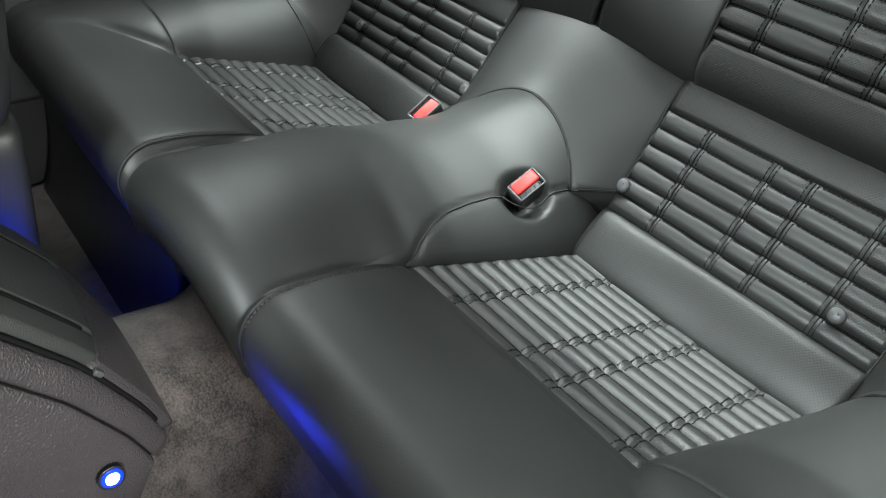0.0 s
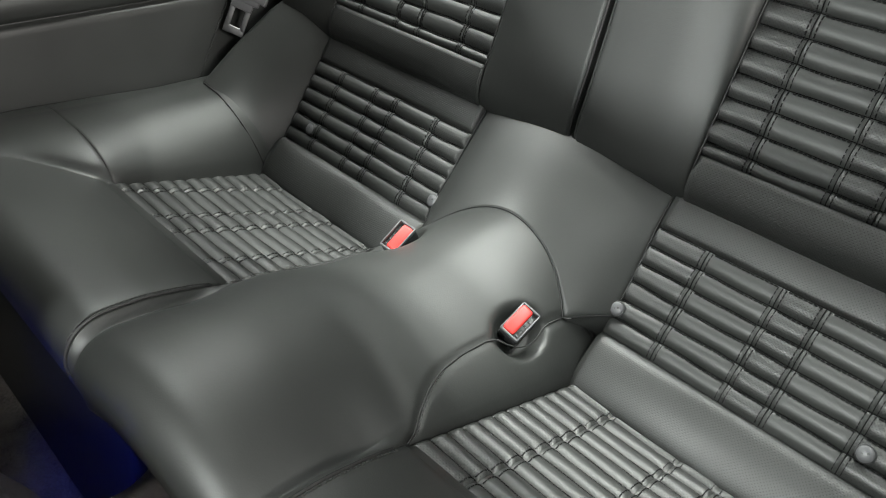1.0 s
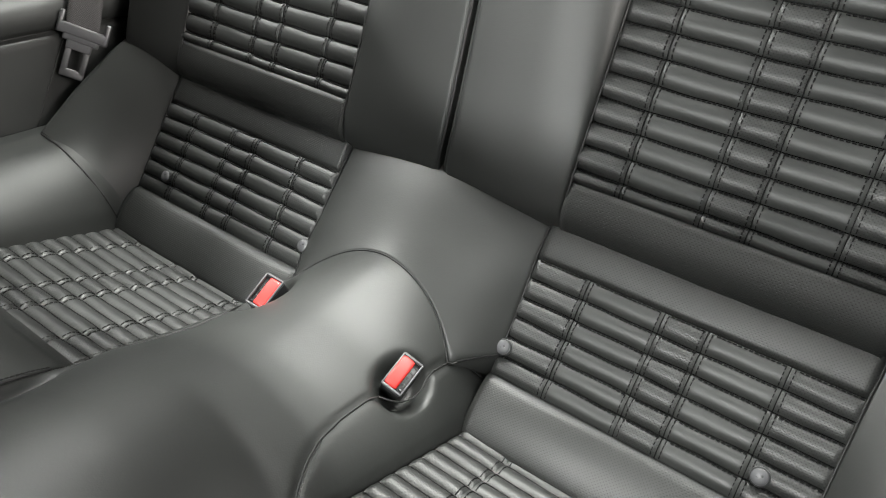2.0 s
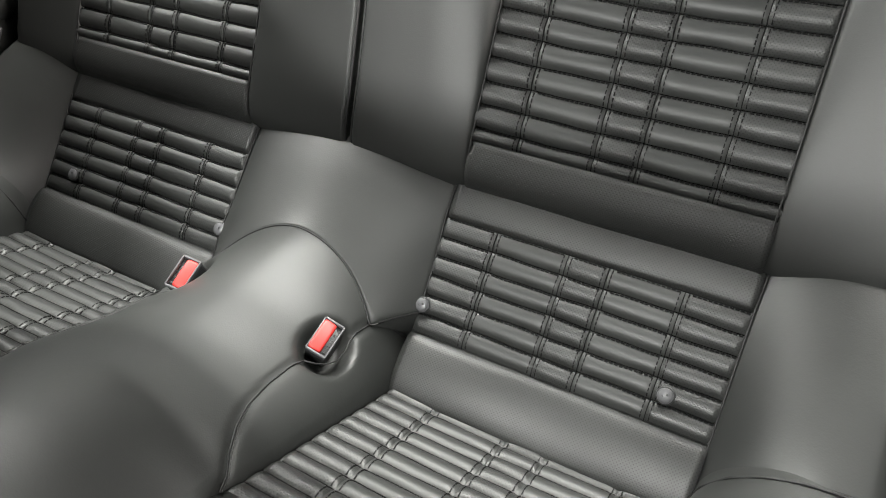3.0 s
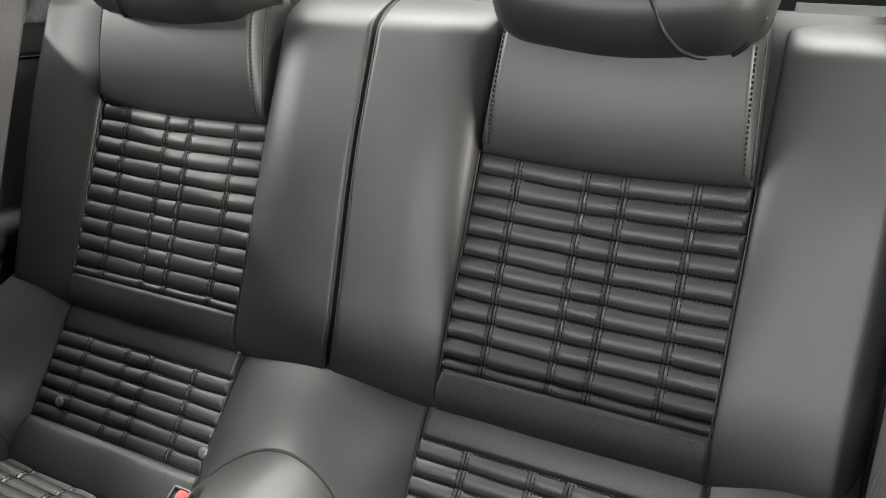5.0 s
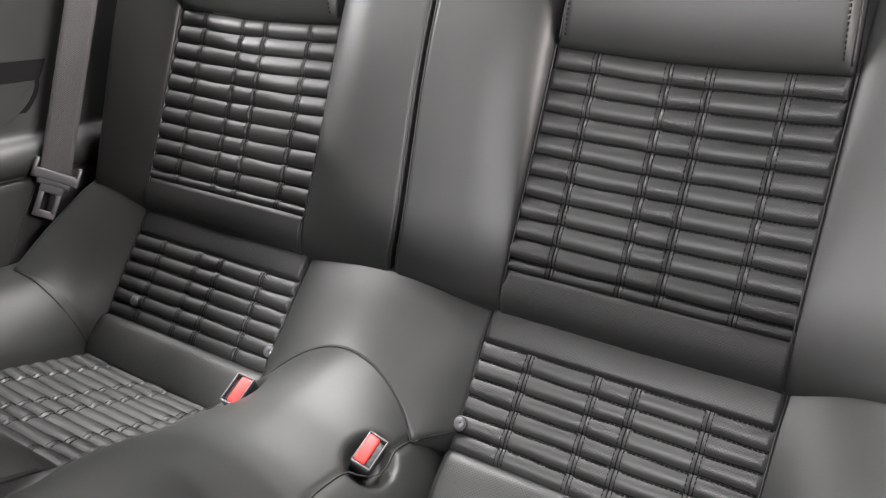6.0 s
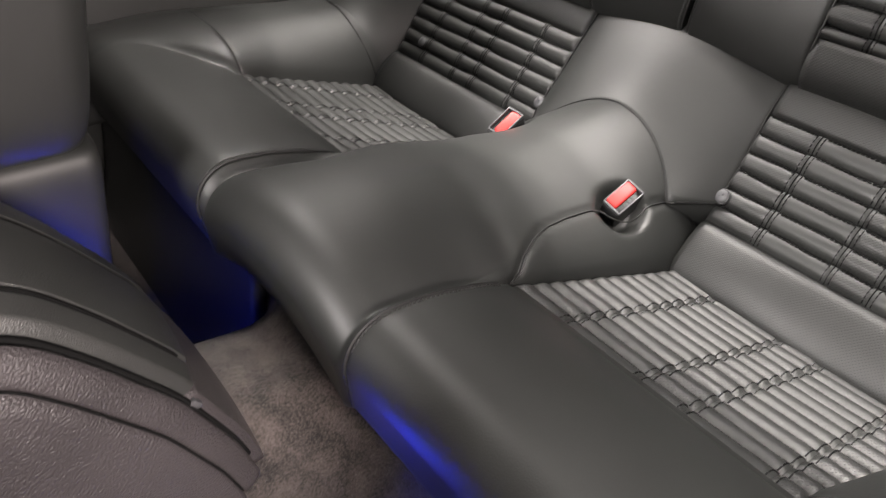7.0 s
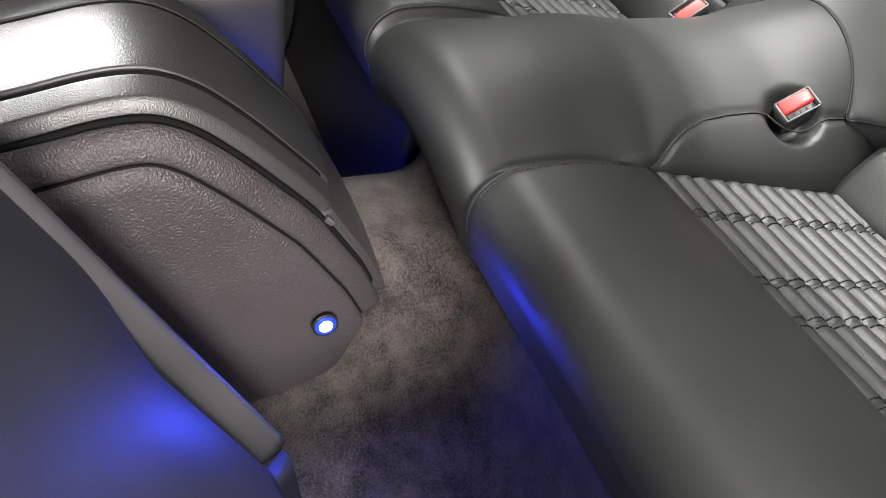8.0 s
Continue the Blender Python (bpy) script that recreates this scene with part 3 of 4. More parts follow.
def backrest(side):
    """One folding backrest half."""
    top = empty("folding_rear_seat", "black leather folding seat half with a ribbed upright panel", "car seat", "folding rear seats")

    def shell(a, z):
        y = upper_y(z)
        pr = 0.0
        if a < 0.158:
            t = (0.158 - a) / 0.158
            pr = (0.005 + 0.032 * ease((z - 0.54) / 0.34)) * swell(t / 0.45, 2.0) - 0.016 * max(0, (t - 0.93) / 0.07) ** 2.5
        elif a > 0.480:
            t = (a - 0.480) / 0.145
            pr = (0.006 + 0.020 * ease((z - 0.54) / 0.34)) * swell(t / 0.7, 1.7) - 0.060 * max(0, (t - 0.80) / 0.24) ** 2.4
        y -= pr
        if z < 0.596:
            y += 0.050 * ((0.596 - z) / 0.078) ** 2.8
        if z > 0.985:
            y += 0.10 * ((z - 0.985) / 0.055) ** 2.2
        return np.array([a, y, z])

    zs = np.r_[np.linspace(0.512, 0.60, 22), np.linspace(0.61, 0.97, 40), np.linspace(0.98, 1.04, 16)]
    for name, us, label in (("inner_bolster", np.r_[np.linspace(0.0015, 0.03, 14), np.linspace(0.034, 0.100, 16), np.linspace(0.104, 0.158, 16)], "smooth padded leather bolster by the split"),
                            ("outer_bolster", np.r_[np.linspace(0.480, 0.54, 18), np.linspace(0.545, 0.642, 24)], "smooth padded leather bolster by the door side")):
        V = np.array([[mirrored(shell, side)(a, z) for z in zs] for a in us])
        pad(name, V, (0, 0.13, -0.01), LEATHER, top, label, towards=(0, -1, 0.2))
    core = np.array([[(side * a, upper_y(z) + 0.018, z) for z in np.linspace(0.57, 1.03, 12)] for a in np.linspace(0.004, 0.60, 12)])
    pad("core", core, (0, 0.08, 0), PIPING, top, "dark padded core", towards=(0, -1, 0))
    # perforated band that turns under the backrest
    us, zb = np.linspace(0.158, 0.482, 44), np.linspace(0.512, 0.597, 16)
    V, UV = np.zeros((44, 16, 3)), np.zeros((44, 16, 2))
    for i, a in enumerate(us):
        for j, z in enumerate(zb):
            p = shell(a, z)
            V[i, j], UV[i, j] = (side * p[0], p[1] - 0.004 * math.sin(math.pi * j / 15), p[2]), (a, z)
    pad("lower_band", V, (0, 0.06, 0), PERFORATED, top, "perforated leather band", UV, towards=(0, -1, 0))
    slope = math.atan(0.364)
    face = np.array([0, -math.cos(slope), math.sin(slope)])

    def place(a, s):
        dip = 0.005 * math.sin(math.pi * (a - 0.158) / 0.322) * (1 - s / 0.27)
        z = 0.853 - dip - s * math.cos(slope)
        return np.array([a, upper_y(z) + 0.004, z]), face
    ribs(top, side, "back_insert", lambda s: 0.1605 - 0.008 * s / 0.27, lambda s: 0.475 + 0.011 * s / 0.27, place, 0.257 / math.cos(slope), 11, last=0.6, relief=0.0058)
    # smooth head panel, proud of the bolsters
    us, zs = np.r_[np.linspace(0, 0.06, 8), np.linspace(0.075, 0.925, 34), np.linspace(0.94, 1, 8)], np.linspace(0, 1, 34)
    V = np.zeros((50, 34, 3))
    for i, u in enumerate(us):
        for j, w in enumerate(zs):
            a0, a1 = 0.161 + 0.012 * w, 0.476 - 0.012 * w
            a = a0 + (a1 - a0) * u
            dip = 0.005 * math.sin(math.pi * u) * (1 - w)
            z = 0.852 - dip + 0.165 * w
            edge = min(u, 1 - u) * (a1 - a0)
            lift = 0.055 * swell(w / 0.9, 1.5) * swell(edge / 0.016, 2.0) + 0.004
            y = upper_y(z) - lift + 0.004 + 0.05 * max(0, (w - 0.9) / 0.1) ** 2
            V[i, j] = (side * a, y, z)
    pad("head_panel", V, (0, 0.10, 0), LEATHER, top, "smooth leather panel under the head restraint", towards=(0, -1, 0.2))
    sew = Stitches()
    for i in (4, 45):
        sew.run(V[i, 3:31] + np.array([0, -0.0016, 0.0]), (0, -1, 0.2), 0.0058, 0.0034, 0.0008)
    sew.make(top)
    for i in (1, 48):
        tube("piping", V[i, 2:32] + np.array([0, -0.001, 0]), 0.0016, PIPING, top)
    # head restraint
    us, vs = np.linspace(0, 1, 44), np.linspace(0, 1, 30)
    H = np.zeros((44, 30, 3))
    for i, u in enumerate(us):
        for j, v in enumerate(vs):
            a = 0.166 + 0.302 * u
            ends = swell(min(u, 1 - u) / 0.16, 2.2)
            q = -0.55 * math.pi + 1.35 * math.pi * v
            H[i, j] = (side * a, 1.060 - 0.082 * ends * math.cos(q), 1.036 + 0.056 * ends * math.sin(q) + 0.006 * math.cos(2 * math.pi * u))
    pad("head_restraint", H, (0, 0.03, 0), LEATHER, top, "low rounded leather head restraint", towards=(0, -1, 0))
    tube("piping", [H[i, 3] + np.array([0, -0.002, -0.001]) for i in range(2, 42)], 0.0016, PIPING, top)
    ear = [(27, 13), (29, 9), (31, 6), (33, 4), (35, 3), (38, 3), (40, 5), (42, 9)]
    tube("piping", [p + np.array([0, -0.0012, -0.0012]) for p in path_line([H[i, j] for i, j in ear])], 0.0026, PIPING, top)
    # piped welt along the split and up both sides of the ribs
    tube("piping", [np.array([side * 0.0048, shell(0.0048, z)[1] - 0.0005, z]) for z in np.linspace(0.552, 1.03, 60)], 0.0020, PIPING, top)
    for a in (0.159, 0.479):
        tube("seam", [np.array([side * a, shell(a, z)[1] - 0.001, z]) for z in np.linspace(0.56, 0.855, 40)], 0.0012, PIPING, top)
    return top


bench_seat()
for side in (1, -1):
    backrest(side)


def buckle(side, centre):
    """A belt buckle standing in its hollow: black housing, rim, red button and slot."""
    top = empty("seat_belt_buckle", "black belt buckle with red release button in the leather hump", "buckle", "belt buckles")
    n = Vector((0.42, -0.36, 0.83) if side > 0 else (0.16, -0.46, 0.80)).normalized()
    along = Vector((0, 1, 0))
    along = (along - n * along.dot(n)).normalized()
    across = along.cross(n)
    m = Matrix((across, along, n)).transposed().to_4x4()
    m.translation = Vector(centre)
    m = m @ Matrix.Rotation(radians(10 if side > 0 else 7), 4, "Z")
    rounded_box("housing", (0.0245, 0.041, 0.045), 0.004, BLACK, top, m @ Matrix.Translation((0, 0, -0.024)))
    # raised grey rim round the end
    for x, y, sx, sy in ((0, 0.0190, 0.0225, 0.0026), (0, -0.0190, 0.0225, 0.0026), (0.0112, 0, 0.0021, 0.039), (-0.0112, 0, 0.0021, 0.039)):
        rounded_box("rim", (sx, sy, 0.005), 0.0009, GREY, top, m @ Matrix.Translation((x, y, 0.0005)), segments=2)
    rounded_box("release_button", (0.0150, 0.0350, 0.0075), 0.0030, RED, top, m @ Matrix.Translation((-0.0035 * side, 0, 0.0002)) @ Matrix.Rotation(radians(4), 4, "Y"), "red plastic release button")
    for j in range(5):
        rounded_box("slot_tooth", (0.0055, 0.0028, 0.004), 0.0005, BLACK, top, m @ Matrix.Translation((0.0082 * side, -0.014 + j * 0.007, -0.003)), segments=1)
    for j in range(5):
        rounded_box("button_lettering", (0.0016, 0.0022, 0.0006), 0.0002, RED, top, m @ Matrix.Translation((-0.0035 * side, -0.008 + j * 0.004, 0.0034)), segments=1)


buckle(1, (0.107, 0.738, 0.440))
buckle(-1, (-0.082, 0.730, 0.455))

# ---- floor of the cabin ----


def floor_z(x, y):
    z = 0.12 + 0.205 * math.exp(-(abs(x) / 0.132) ** 4)
    return z + 0.010 * math.sin(7 * x + 2) * math.sin(9 * y)


def carpet():
    xs = np.linspace(-0.72, 0.72, 110)
    V = np.zeros((110, 70, 3))
    for i, x in enumerate(xs):
        for j in range(70):
            if j < 46:
                y = -0.9 + 1.26 * j / 45
                z = floor_z(x, y)
            else:
                w = (j - 45) / 24
                z0 = floor_z(x, 0.36)
                y = 0.36 + 0.075 * math.sin(w * math.pi / 2)
                z = z0 + (0.40 - z0) * (1 - math.cos(w * math.pi / 2))
            V[i, j] = (x, y, z)
    ob = pad("cabin_carpet", V, (0, 0, -0.03), CARPET, None, towards=(0, 0, 1))
    tagged(ob, "worn grey-brown carpet over the floor and tunnel", "carpet", kind="structure")


carpet()


def heel_panel():
    """Smooth board that closes the footwell under the cushion across the tunnel; its dark vinyl also stands for the
    shade there.
    """
    V = np.zeros((30, 20, 3))
    for i, x in enumerate(np.linspace(-0.70, -0.125, 30)):
        for j in range(20):
            w = j / 19
            V[i, j] = (x, 0.345 + 0.060 * math.sin(w * math.pi / 2), 0.105 + 0.27 * (1 - math.cos(w * math.pi / 2)) + 0.02 * w)
    tagged(pad("heel_panel", V, (0, 0.012, -0.012), SIDE_VINYL, None, towards=(0, -1, 1)), "smooth board under the rear bench, coloured dark for the footwell's shade, lit blue", "panel", kind="structure")


heel_panel()


def console():
    """The middle console: a padded lid that curves down to the rear, a body band and side panels."""
    top = empty("centre_console", "dark grained plastic centre console with a padded lid on the tunnel", "console")
    spine = path_of([(0, -0.45, 0.520), (0, -0.20, 0.527), (0, 0.035, 0.537), (0, 0.100, 0.547), (0, 0.135, 0.546), (0, 0.165, 0.528), (0, 0.200, 0.490), (0, 0.250, 0.425), (0, 0.290, 0.345), (0, 0.306, 0.295)])
    ss = np.linspace(0, 1, 150)
    P = np.array([spine(s) for s in ss])
    T = np.gradient(P, axis=0)
    T /= np.linalg.norm(T, axis=1, keepdims=True)
    N = np.stack([np.zeros(150), -T[:, 2], T[:, 1]], 1)
    slim = 1 - 0.15 * np.clip((ss - 0.70) / 0.30, 0, 1) ** 2
    narrow = 1 - 0.12 * np.clip((ss - 0.72) / 0.28, 0, 1) ** 2

    def loft(name, section, s0, s1, mat, label, into):
        V = np.array([[P[k] + N[k] * h * (slim[k] if h < 0 else 1) + np.array([x * narrow[k], 0, 0]) for x, h in section] for k in range(s0, s1)])
        return pad(name, V, into, mat, top, label, towards=(0, 0.3, 1))
    # lid with two pressed grooves
    sec = []
    for x in np.linspace(-0.102, 0.102, 205):
        h = 0.012 * (1 - (abs(x) / 0.104) ** 2.6)
        for g in (0.070, -0.036):
            h -= 0.0075 * math.exp(-((x - g) / 0.0036) ** 6)
        h -= 0.012 * max(0, (abs(x) - 0.095) / 0.007) ** 2.2
        sec.append((x, h))
    loft("lid", sec, 0, 128, LID, "padded grained lid with two grooves", (0, 0, -0.02))
    # near-black tubes put the shade of the grooves and the lid gap into colour
    for g, up in ((0.070, 0.0046), (-0.036, 0.0078)):
        tube("groove_shade", [P[k] + N[k] * up + np.array([g * narrow[k], 0, 0]) for k in range(1, 126)], 0.0034, THREAD_AND_SHADE, top, "black line standing for the shade in the groove")
    for side in (1, -1):
        tube("gap_shade", [P[k] + N[k] * -0.0105 * slim[k] + np.array([side * 0.1056 * narrow[k], 0, 0]) for k in range(1, 146)], 0.0030, THREAD_AND_SHADE, top, "black line standing for the shade in the gap under the lid edge")
    # tail below the lid
    loft("tail", [(x, 0.007 * (1 - (abs(x) / 0.104) ** 3)) for x in np.linspace(-0.104, 0.104, 40)], 127, 150, CONSOLE, "", (0, -0.03, -0.005))
    for side in (1, -1):
        band = [(side * x, h) for x, h in ((0.1082, -0.030), (0.1085, -0.016), (0.1098, -0.0105), (0.1135, -0.0105), (0.118, -0.014), (0.122, -0.020), (0.1245, -0.027), (0.1255, -0.032), (0.1250, -0.0345))]
        loft("body_band", band, 0, 150, CONSOLE, "", (-side * 0.02, 0, -0.01))
        # side panel
        V = np.zeros((150, 18, 3))
        foot = path_of([(0, -0.45, 0.13), (0, 0.06, 0.135), (0, 0.150, 0.165), (0, 0.188, 0.180), (0, 0.223, 0.204), (0, 0.247, 0.230), (0, 0.266, 0.262), (0, 0.2755, 0.281)])
        for k in range(150):
            a = P[k] + N[k] * -0.0360 * slim[k] + np.array([side * 0.1258 * narrow[k], 0, 0])
            f = k / 149
            low = foot(f)
            b = np.array([side * (0.128 - 0.012 * f ** 3), low[1], min(low[2], a[2] - 0.001)])
            for j in range(18):
                w = j / 17
                p = a + (b - a) * w
                p[0] += side * 0.004 * math.sin(math.pi * w) ** 0.7
                V[k, j] = p
        pad("side_panel", V, (-side * 0.03, 0, 0), CONSOLE, top, "pebble-grained plastic side panel", towards=(side, 0, 0))
        tube("panel_gap", [P[k] + N[k] * -0.0353 * slim[k] + np.array([side * 0.1262 * narrow[k], 0, 0]) for k in range(1, 149)], 0.0011, THREAD_AND_SHADE, top, "fine dark gap round the side panel")
        p = np.array([side * 0.1315, 0.236, 0.308])
        disc("light_bezel", p, (side, 0.05, 0.12), 0.0125, 0.0016, BLACK, top, "black round bezel", 0.0)
        disc("light_ring", p + np.array([side * 0.0010, 0, 0.0003]), (side, 0.05, 0.12), 0.0100, 0.0016, RING, top, "blue glowing ring", 0.0)
        disc("light_lens", p + np.array([side * 0.0022, 0, 0.0005]), (side, 0.05, 0.12), 0.0064, 0.0016, GLOW, top, "lit blue-white lens", 0.001)
    rounded_box("clip", (0.006, 0.010, 0.006), 0.0015, GREY, top, Matrix.Translation((0.1035, 0.252, 0.407)) @ Matrix.Rotation(radians(-50), 4, "X"), "small pale plastic clip")


console()


def superbox(cx, cy, cz, sx, sy, sz, lean, nu=48, nv=40, e=0.35, taper=0.0):
    """A rounded cushion-like block, leaning back by the given degrees."""
    V = np.zeros((nu, nv, 3))
    k = math.tan(radians(lean))
    for i in range(nu):
        t = 2 * math.pi * i / (nu - 1)
        for j in range(nv):
            f = -math.pi / 2 + math.pi * j / (nv - 1)
            c, s = math.cos(f), math.sin(f)
            r = abs(c) ** e
            x = r * math.copysign(abs(math.cos(t)) ** e, math.cos(t))
            y = r * math.copysign(abs(math.sin(t)) ** e, math.sin(t))
            z = math.copysign(abs(s) ** e, s)
            V[i, j] = (cx + sx / 2 * x * (1 - taper * z), cy + sy / 2 * y + k * sz / 2 * z, cz + sz / 2 * z)
    return V


def closed(name, V, mat, parent, label=""):
    nu, nv = V.shape[:2]
    faces = [(i * nv + j, (i + 1) * nv + j, (i + 1) * nv + j + 1, i * nv + j + 1) for i in range(nu - 1) for j in range(nv - 1)]
    return link(name, V.reshape(-1, 3), faces, mat, parent, label)


def front_seats():
    # upright seat across the car
    far = empty("front_seat", "dark leather front seat standing upright beyond the console", "car seat", "front seats")
    closed("backrest", superbox(-0.435, 0.222, 0.745, 0.49, 0.22, 0.56, 9, e=0.22), LEATHER, far, "dark leather backrest with rounded edge")
    closed("lower_cover", superbox(-0.435, 0.172, 0.295, 0.480, 0.20, 0.40, 6, e=0.11), SIDE_VINYL, far, "plain vinyl cover under the backrest")
    closed("seat_cushion", superbox(-0.44, -0.20, 0.36, 0.48, 0.55, 0.16, 0), LEATHER, far, "dark leather seat cushion")
    tube("seam", [np.array([-0.1995, y, 0.468 + 0.10 * (y - 0.2)]) for y in np.linspace(0.09, 0.26, 12)], 0.0016, PIPING, far)
    tube("seam", [np.array([-0.1915 - 0.010 * ((z - 0.62) / 0.13) ** 4, 0.165 + 0.16 * (z - 0.52), z]) for z in np.linspace(0.49, 0.75, 16)], 0.0016, PIPING, far)
    # seat folded forward to let the passenger in
    near = empty("front_seat", "front seat folded forward, plain dark shell lit blue from the console", "car seat", "front seats")
    lean = -21.0
    k = math.tan(radians(lean))
    us, ws = np.linspace(0, 1, 60), np.linspace(0, 1, 40)
    V = np.zeros((60, 40, 3))
    for i, u in enumerate(us):
        for j, w in enumerate(ws):
            z = 0.257 + 0.52 * w
            lap = ease((z - 0.40) / 0.13)
            x = 0.224 - 0.021 * lap + (0.48 + 0.021 * lap) * u
            ed = min(u, 1 - u) * 0.49
            y = 0.167 + k * (z - 0.257)
            y += 0.018 * swell(ed / 0.10, 1.6) - 0.012 + 0.017 * lap * math.exp(-u * 0.49 / 0.02)
            V[i, j] = (x, y, z)
    pad("back_shell", V, (0.004, -0.09, -0.03), SHELL, near, "smooth dark shell of the seat back", towards=(0, 1, 0.3))
    rim = path_of([(0.221, -0.022, 0), (0.218, -0.013, 0), (0.213, -0.005, 0), (0.208, 0.002, 0), (0.200, 0.000, 0), (0.197, -0.010, 0), (0.197, -0.050, 0)])
    E = np.array([[(rim(u)[0], 0.177 + k * (z - 0.257) + 0.93 * rim(u)[1], z + 0.36 * rim(u)[1]) for z in 0.257 + 0.52 * ws] for u in np.linspace(0, 1, 24)])
    pad("edge_trim", E, (0.01, -0.06, -0.02), TRIM, near, "grey vinyl edge strip", towards=(-0.5, 1, 0))
    L = np.zeros((12, 10, 3))
    for i in range(12):
        q = math.pi * 0.75 * i / 11
        for j in range(10):
            z = 0.254 - 0.14 * j / 9
            L[i, j] = (0.226 - 0.026 * math.sin(0.8 * q), 0.168 + 0.012 * math.cos(q) - 0.010 * i / 11 + 0.008 * j / 9, z)
    pad("hinge_cover", L, (0.05, -0.05, 0), SHELL, near, "smooth hinge cover", towards=(-0.5, 1, 0))
    closed("seat_cushion", superbox(0.45, -0.15, 0.30, 0.46, 0.55, 0.16, 0), LEATHER, near, "dark leather seat cushion")


front_seats()


def side_trim(side):
    """Inner quarter panel with its armrest ledge and a recessed pocket panel."""
    top = empty("wall_quarter", "dark vinyl quarter panel with an armrest ledge", "wall trim", kind="structure")
    prof = [(0.672, 0.30), (0.672, 0.45), (0.674, 0.560), (0.675, 0.5775), (0.688, 0.580), (0.688, 0.582), (0.672, 0.5845), (0.668, 0.594), (0.666, 0.606), (0.668, 0.618), (0.674, 0.628), (0.683, 0.635), (0.693, 0.640), (0.700, 0.645), (0.704, 0.70), (0.706, 0.80), (0.706, 0.95 if side < 0 else 0.924)]
    pz = path_of([(a, 0, z) for a, z in prof], False)
    ys = np.linspace(-0.30 if side < 0 else 0.42, 1.16, 60)
    V = np.array([[np.array([side * pz(s)[0], y, pz(s)[2]]) for s in np.linspace(0, 1, 90)] for y in ys])
    pad("panel", V, (side * 0.05, 0, 0), SIDE_VINYL, top, "", towards=(-side, 0, 0))
    # pocket lid with a rounded rear end, standing off the panel by a dark gap
    def outline(grow, lift):
        pts = []
        for q in np.linspace(-math.pi / 2, -0.06, 16):
            pts.append((0.760 + (0.153 + grow) * math.cos(q), 0.735 + (0.085 + grow) * math.sin(q)))
        pts += [(0.913 + 2.6 * grow, 0.729 + lift), (0.44, 0.732 + lift), (0.44, 0.650 - grow)]
        return pts
    # the larger outline is a flat near-black sheet, the slot's shade as colour
    for name, grow, lift, off, mat, lab in (("pocket_shade", 0.010, 0.033, 0.001, THREAD_AND_SHADE, "flat near-black sheet standing for the shade in the slot above the pocket"), ("pocket_lid", 0.0, 0.0, 0.004, SIDE_VINYL, "smooth vinyl pocket lid")):
        o = outline(grow, lift)
        n = len(o)
        verts = [(side * (0.7035 - off), y, z) for y, z in o] + [(side * 0.712, y, z) for y, z in o]
        faces = [tuple(range(n)), tuple(range(2 * n - 1, n - 1, -1))] + [(i, n + i, n + (i + 1) % n, (i + 1) % n) for i in range(n)]
        link(name, verts, faces, mat, top, lab, smooth=False)
    tube("seam", [np.array([side * (0.6725 if z < 0.57 else 0.668), 0.80 + 0.55 * (z - 0.44), z]) for z in np.linspace(0.44, 0.575, 20)], 0.0016, PIPING, top)


for side in (1, -1):
    side_trim(side)


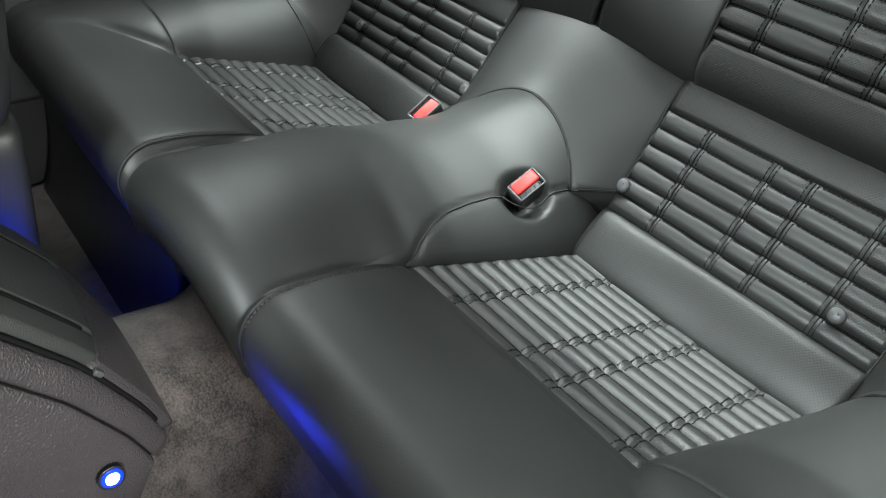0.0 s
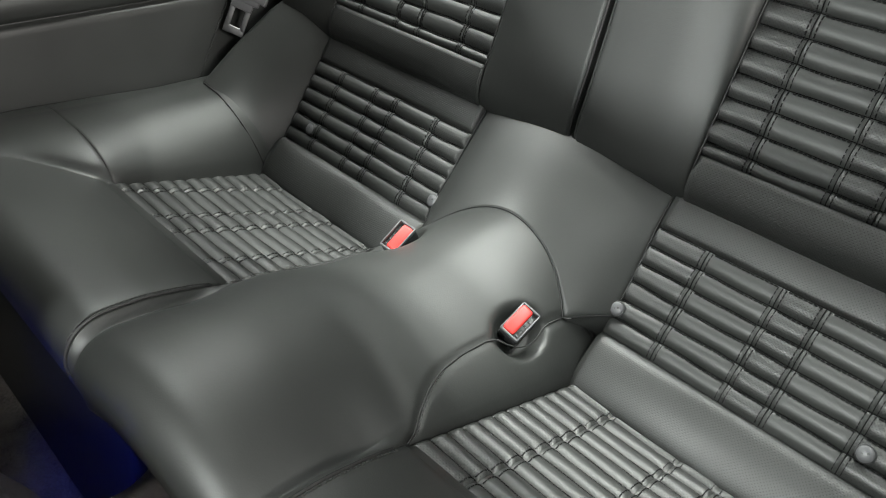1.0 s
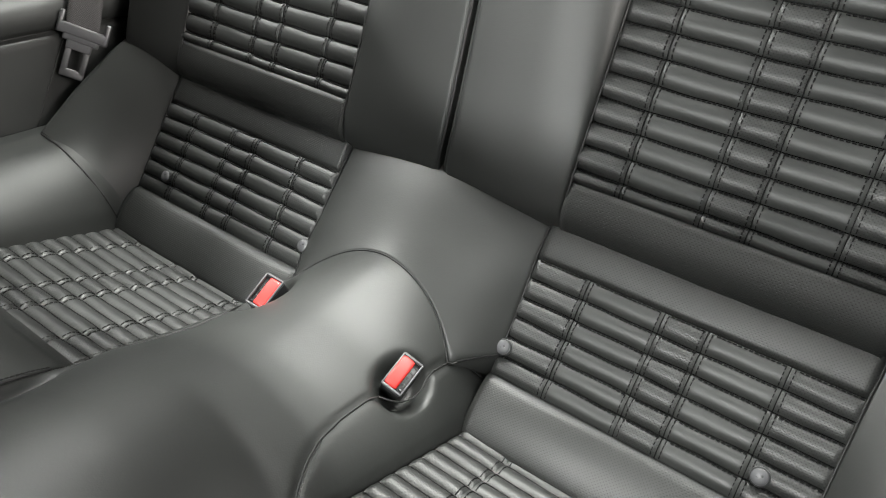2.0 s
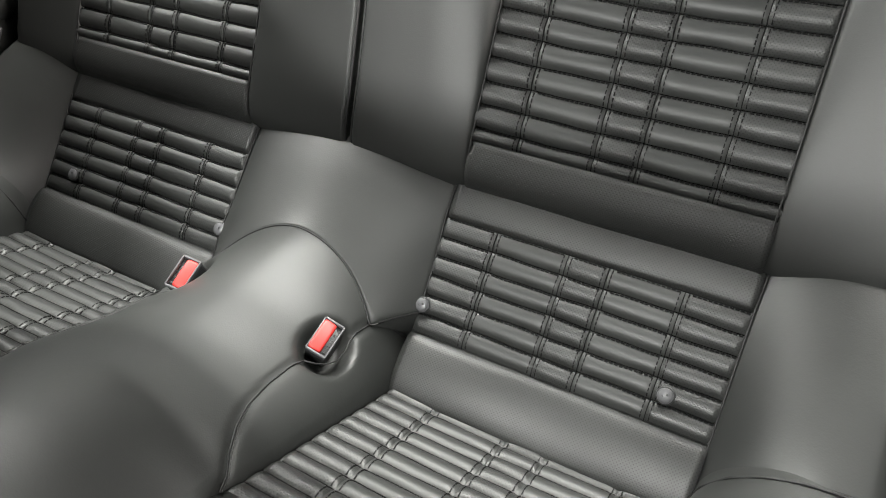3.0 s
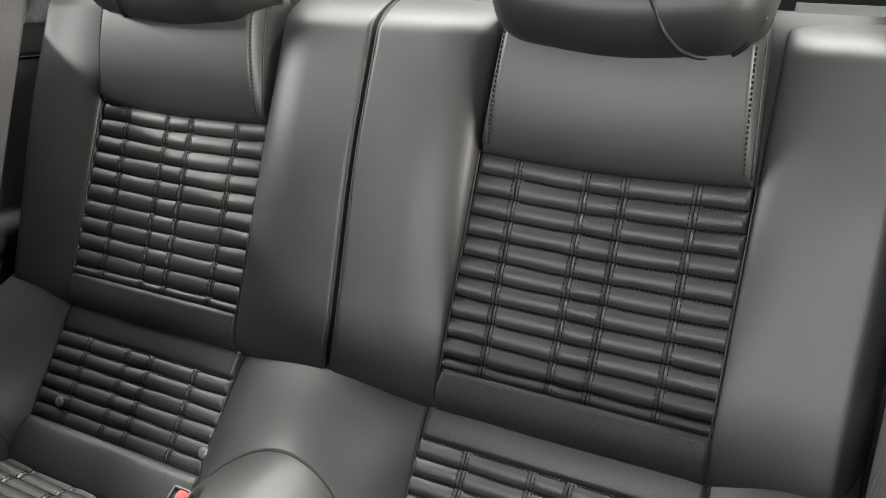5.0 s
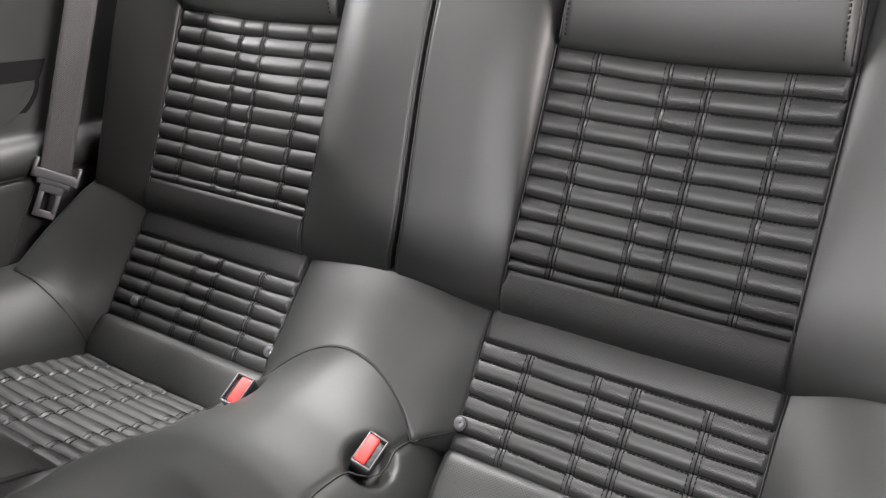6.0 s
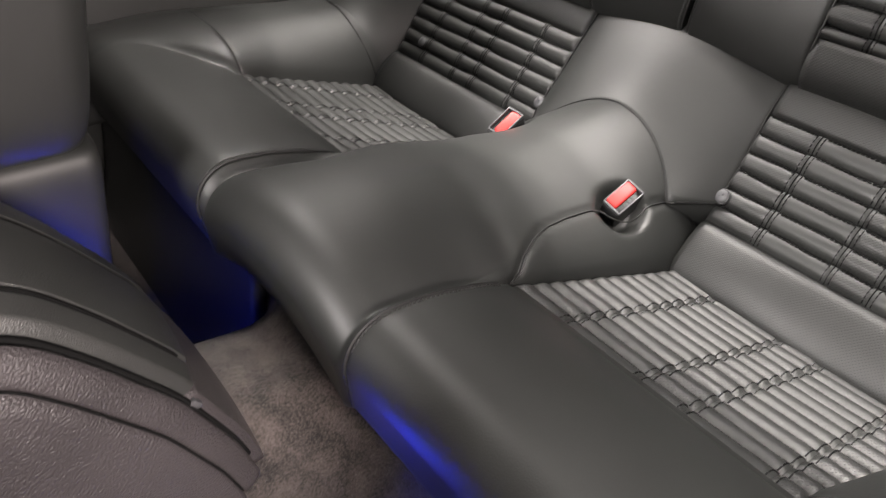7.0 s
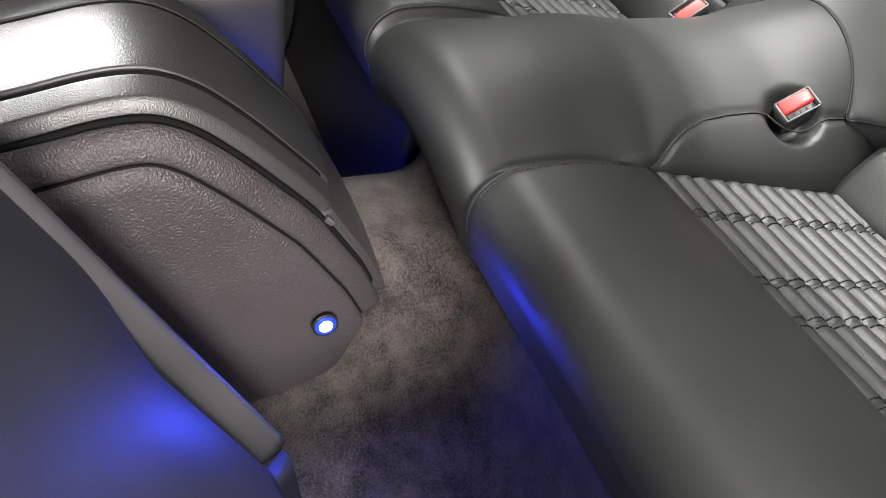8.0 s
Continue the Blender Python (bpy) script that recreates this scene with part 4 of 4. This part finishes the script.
def belt(side):
    top = empty("seat_belt", "grey woven seat belt hanging with a steel tongue", "seat belt", "seat belts")
    A, B = np.array([0.634, 0.880, 0.580]), np.array([0.630, 1.022, 1.020])
    if side > 0:
        A, B = np.array([0.630, 0.862, 0.564]), np.array([0.634, 1.050, 1.020])
    C = np.array([0.60, 1.16, 1.20])
    w = np.array([-0.034, 0.036, -0.012])
    if side > 0:
        w = np.array([-0.012, 0.046, -0.012])
    w = w / np.linalg.norm(w) * 0.0235
    V, UV = [], []
    for i, s in enumerate(np.linspace(0, 1, 40)):
        p = A + (B - A) * min(s / 0.75, 1) + (C - B) * max(0, (s - 0.75) / 0.25)
        p = p + np.array([0.004 * math.sin(3.1 * s), 0.004 * math.sin(2.5 * s), 0])
        V.append([p + w * c for c in np.linspace(-1, 1, 7)])
        UV.append([(0.0235 * c, s * 0.6) for c in np.linspace(-1, 1, 7)])
    V = np.array(V)
    V[..., 0] *= side
    pad("webbing", V, (side * 0.0014, 0.0006, 0), WEBBING, top, "", np.array(UV), towards=(-side, -0.4, 0))
    along = Vector(((B - A)[0], (B - A)[1], (B - A)[2])).normalized()
    across = Vector(w).normalized()
    across = (across - along * across.dot(along)).normalized()
    out = across.cross(along)
    m = Matrix((across, along, out)).transposed().to_4x4()
    m.translation = Vector(A)
    m = m @ Matrix.Rotation(radians(-8 if side < 0 else 14), 4, "Z")
    flip = Matrix.Diagonal((side, 1, 1, 1))

    def bit(name, sx, sy, sz, x, y, z, mat, r=0.0015, turn=0, label=""):
        g = 1.28
        ob = rounded_box(name, (sx * min(g, 1.12), sy * g, sz), r, mat, top, m @ Matrix.Translation((x * min(g, 1.12), y * g, z)) @ Matrix.Rotation(radians(turn), 4, "Z"), label)
        if side < 0:
            ob.data.transform(flip)
            ob.data.flip_normals()
        return ob
    if side > 0:
        S = np.array([[A + np.array([0.016, 0.006, -0.012 - 0.20 * f]) + w * c for c in np.linspace(-1, 1, 5)] for f in np.linspace(0, 1, 12)])
        pad("lower_strap", S, (0.0014, 0.0006, 0), WEBBING, top, "", np.array([[(0.0235 * c, 0.2 * f) for c in np.linspace(-1, 1, 5)] for f in np.linspace(0, 1, 12)]), towards=(-1, -0.4, 0))
    bit("tongue_bar", 0.060, 0.013, 0.009, 0, 0.004, 0, GREY, 0.003, 0, "grey moulded tongue grip")
    for x in (-0.029, 0.029):
        bit("tongue_ear", 0.007, 0.026, 0.008, x, 0.010, 0, STEEL, 0.0025, 0, "bright steel end")
    bit("tongue_neck", 0.046, 0.010, 0.007, 0, -0.004, 0, GREY, 0.003)
    bit("tongue_neck", 0.032, 0.014, 0.006, 0, -0.011, 0, GREY, 0.002)
    for x in (-0.0115, 0.0115):
        bit("tongue_leg", 0.008, 0.034, 0.0035, x, -0.028, 0, STEEL, 0.0012)
    bit("tongue_tip", 0.031, 0.010, 0.0035, 0, -0.046, 0, STEEL, 0.0014)


for side in (1, -1):
    belt(side)

# ---- shell of the car round the cabin, with its window openings, and the hall outside ----


def slab(name, p, q, label, category, mat):
    c = [(a + b) / 2 for a, b in zip(p, q)]
    ob = rounded_box(name, [abs(b - a) for a, b in zip(p, q)], 0.01, mat, None, Matrix.Translation(c))
    return tagged(ob, label, category, kind="structure")


slab("ceiling", (-0.54, -0.55, 1.30), (0.54, 0.90, 1.33), "pale fabric headliner under the roof", "ceiling", FABRIC)
slab("parcel_shelf", (-0.72, 1.17, 0.98), (0.72, 1.75, 1.01), "dark carpeted shelf behind the seats", "shelf", FABRIC)
slab("wall_rear", (-0.72, 1.17, 0.10), (0.72, 1.20, 0.975), "plain panel behind the backrests", "wall", SIDE_VINYL)
slab("wall_front", (-0.75, -0.93, 0.0), (0.75, -0.90, 0.95), "plain dashboard wall at the front", "wall", SIDE_VINYL)
slab("wall_side_1", (-0.78, -0.9, 0.05), (-0.735, 1.75, 0.93), "plain far body side below the window", "wall", SIDE_VINYL)
slab("wall_side_2", (0.735, 0.42, 0.05), (0.78, 1.75, 0.93), "plain near body side behind the open door", "wall", SIDE_VINYL)
# strip added to cut the side light into a slanted edge on the bolster
slab("quarter_blocker", (-0.713, 0.45, 0.90), (-0.703, 1.16, 1.00), "dark strip added over the quarter panel to cut the side light", "wall trim", SIDE_VINYL)
# unseen block, its height set to keep the low light off the carpet
slab("sill_blocker", (0.66, -0.9, 0.05), (0.78, 0.40, 0.495), "unseen block along the sill, added to shade the carpet and console foot", "sill", SIDE_VINYL)
slab("pillar_1", (-0.76, 1.0, 0.95), (-0.70, 1.75, 1.30), "dark cloth rear roof pillar", "pillar", PILLAR_CLOTH)
slab("pillar_2", (0.70, 1.0, 0.95), (0.76, 1.75, 1.30), "dark cloth rear roof pillar", "pillar", PILLAR_CLOTH)
# out of view, added to keep the side light off the near backrest
slab("pillar_blocker", (-0.77, 0.37, 0.93), (-0.715, 0.60, 1.31), "unseen middle roof pillar, added to block the side light", "pillar", PILLAR_CLOTH)
slab("pillar_3", (-0.56, -0.60, 0.93), (-0.50, -0.50, 1.30), "plain front roof pillar", "pillar", FABRIC)
slab("pillar_4", (0.50, -0.60, 0.93), (0.56, -0.50, 1.30), "plain front roof pillar", "pillar", FABRIC)
slab("dashboard", (-0.73, -0.90, 0.70), (0.73, -0.48, 0.95), "plain dark dashboard across the front", "dashboard", SIDE_VINYL)
slab("floor", (-30, -30, -0.32), (30, 30, -0.30), "dark grey tiled hall floor under the car", "floor", HALL_FLOOR)
slab("cabin_pan", (-0.75, -0.9, 0.02), (0.75, 1.75, 0.06), "plain steel pan under the carpet", "floor pan", BLACK)
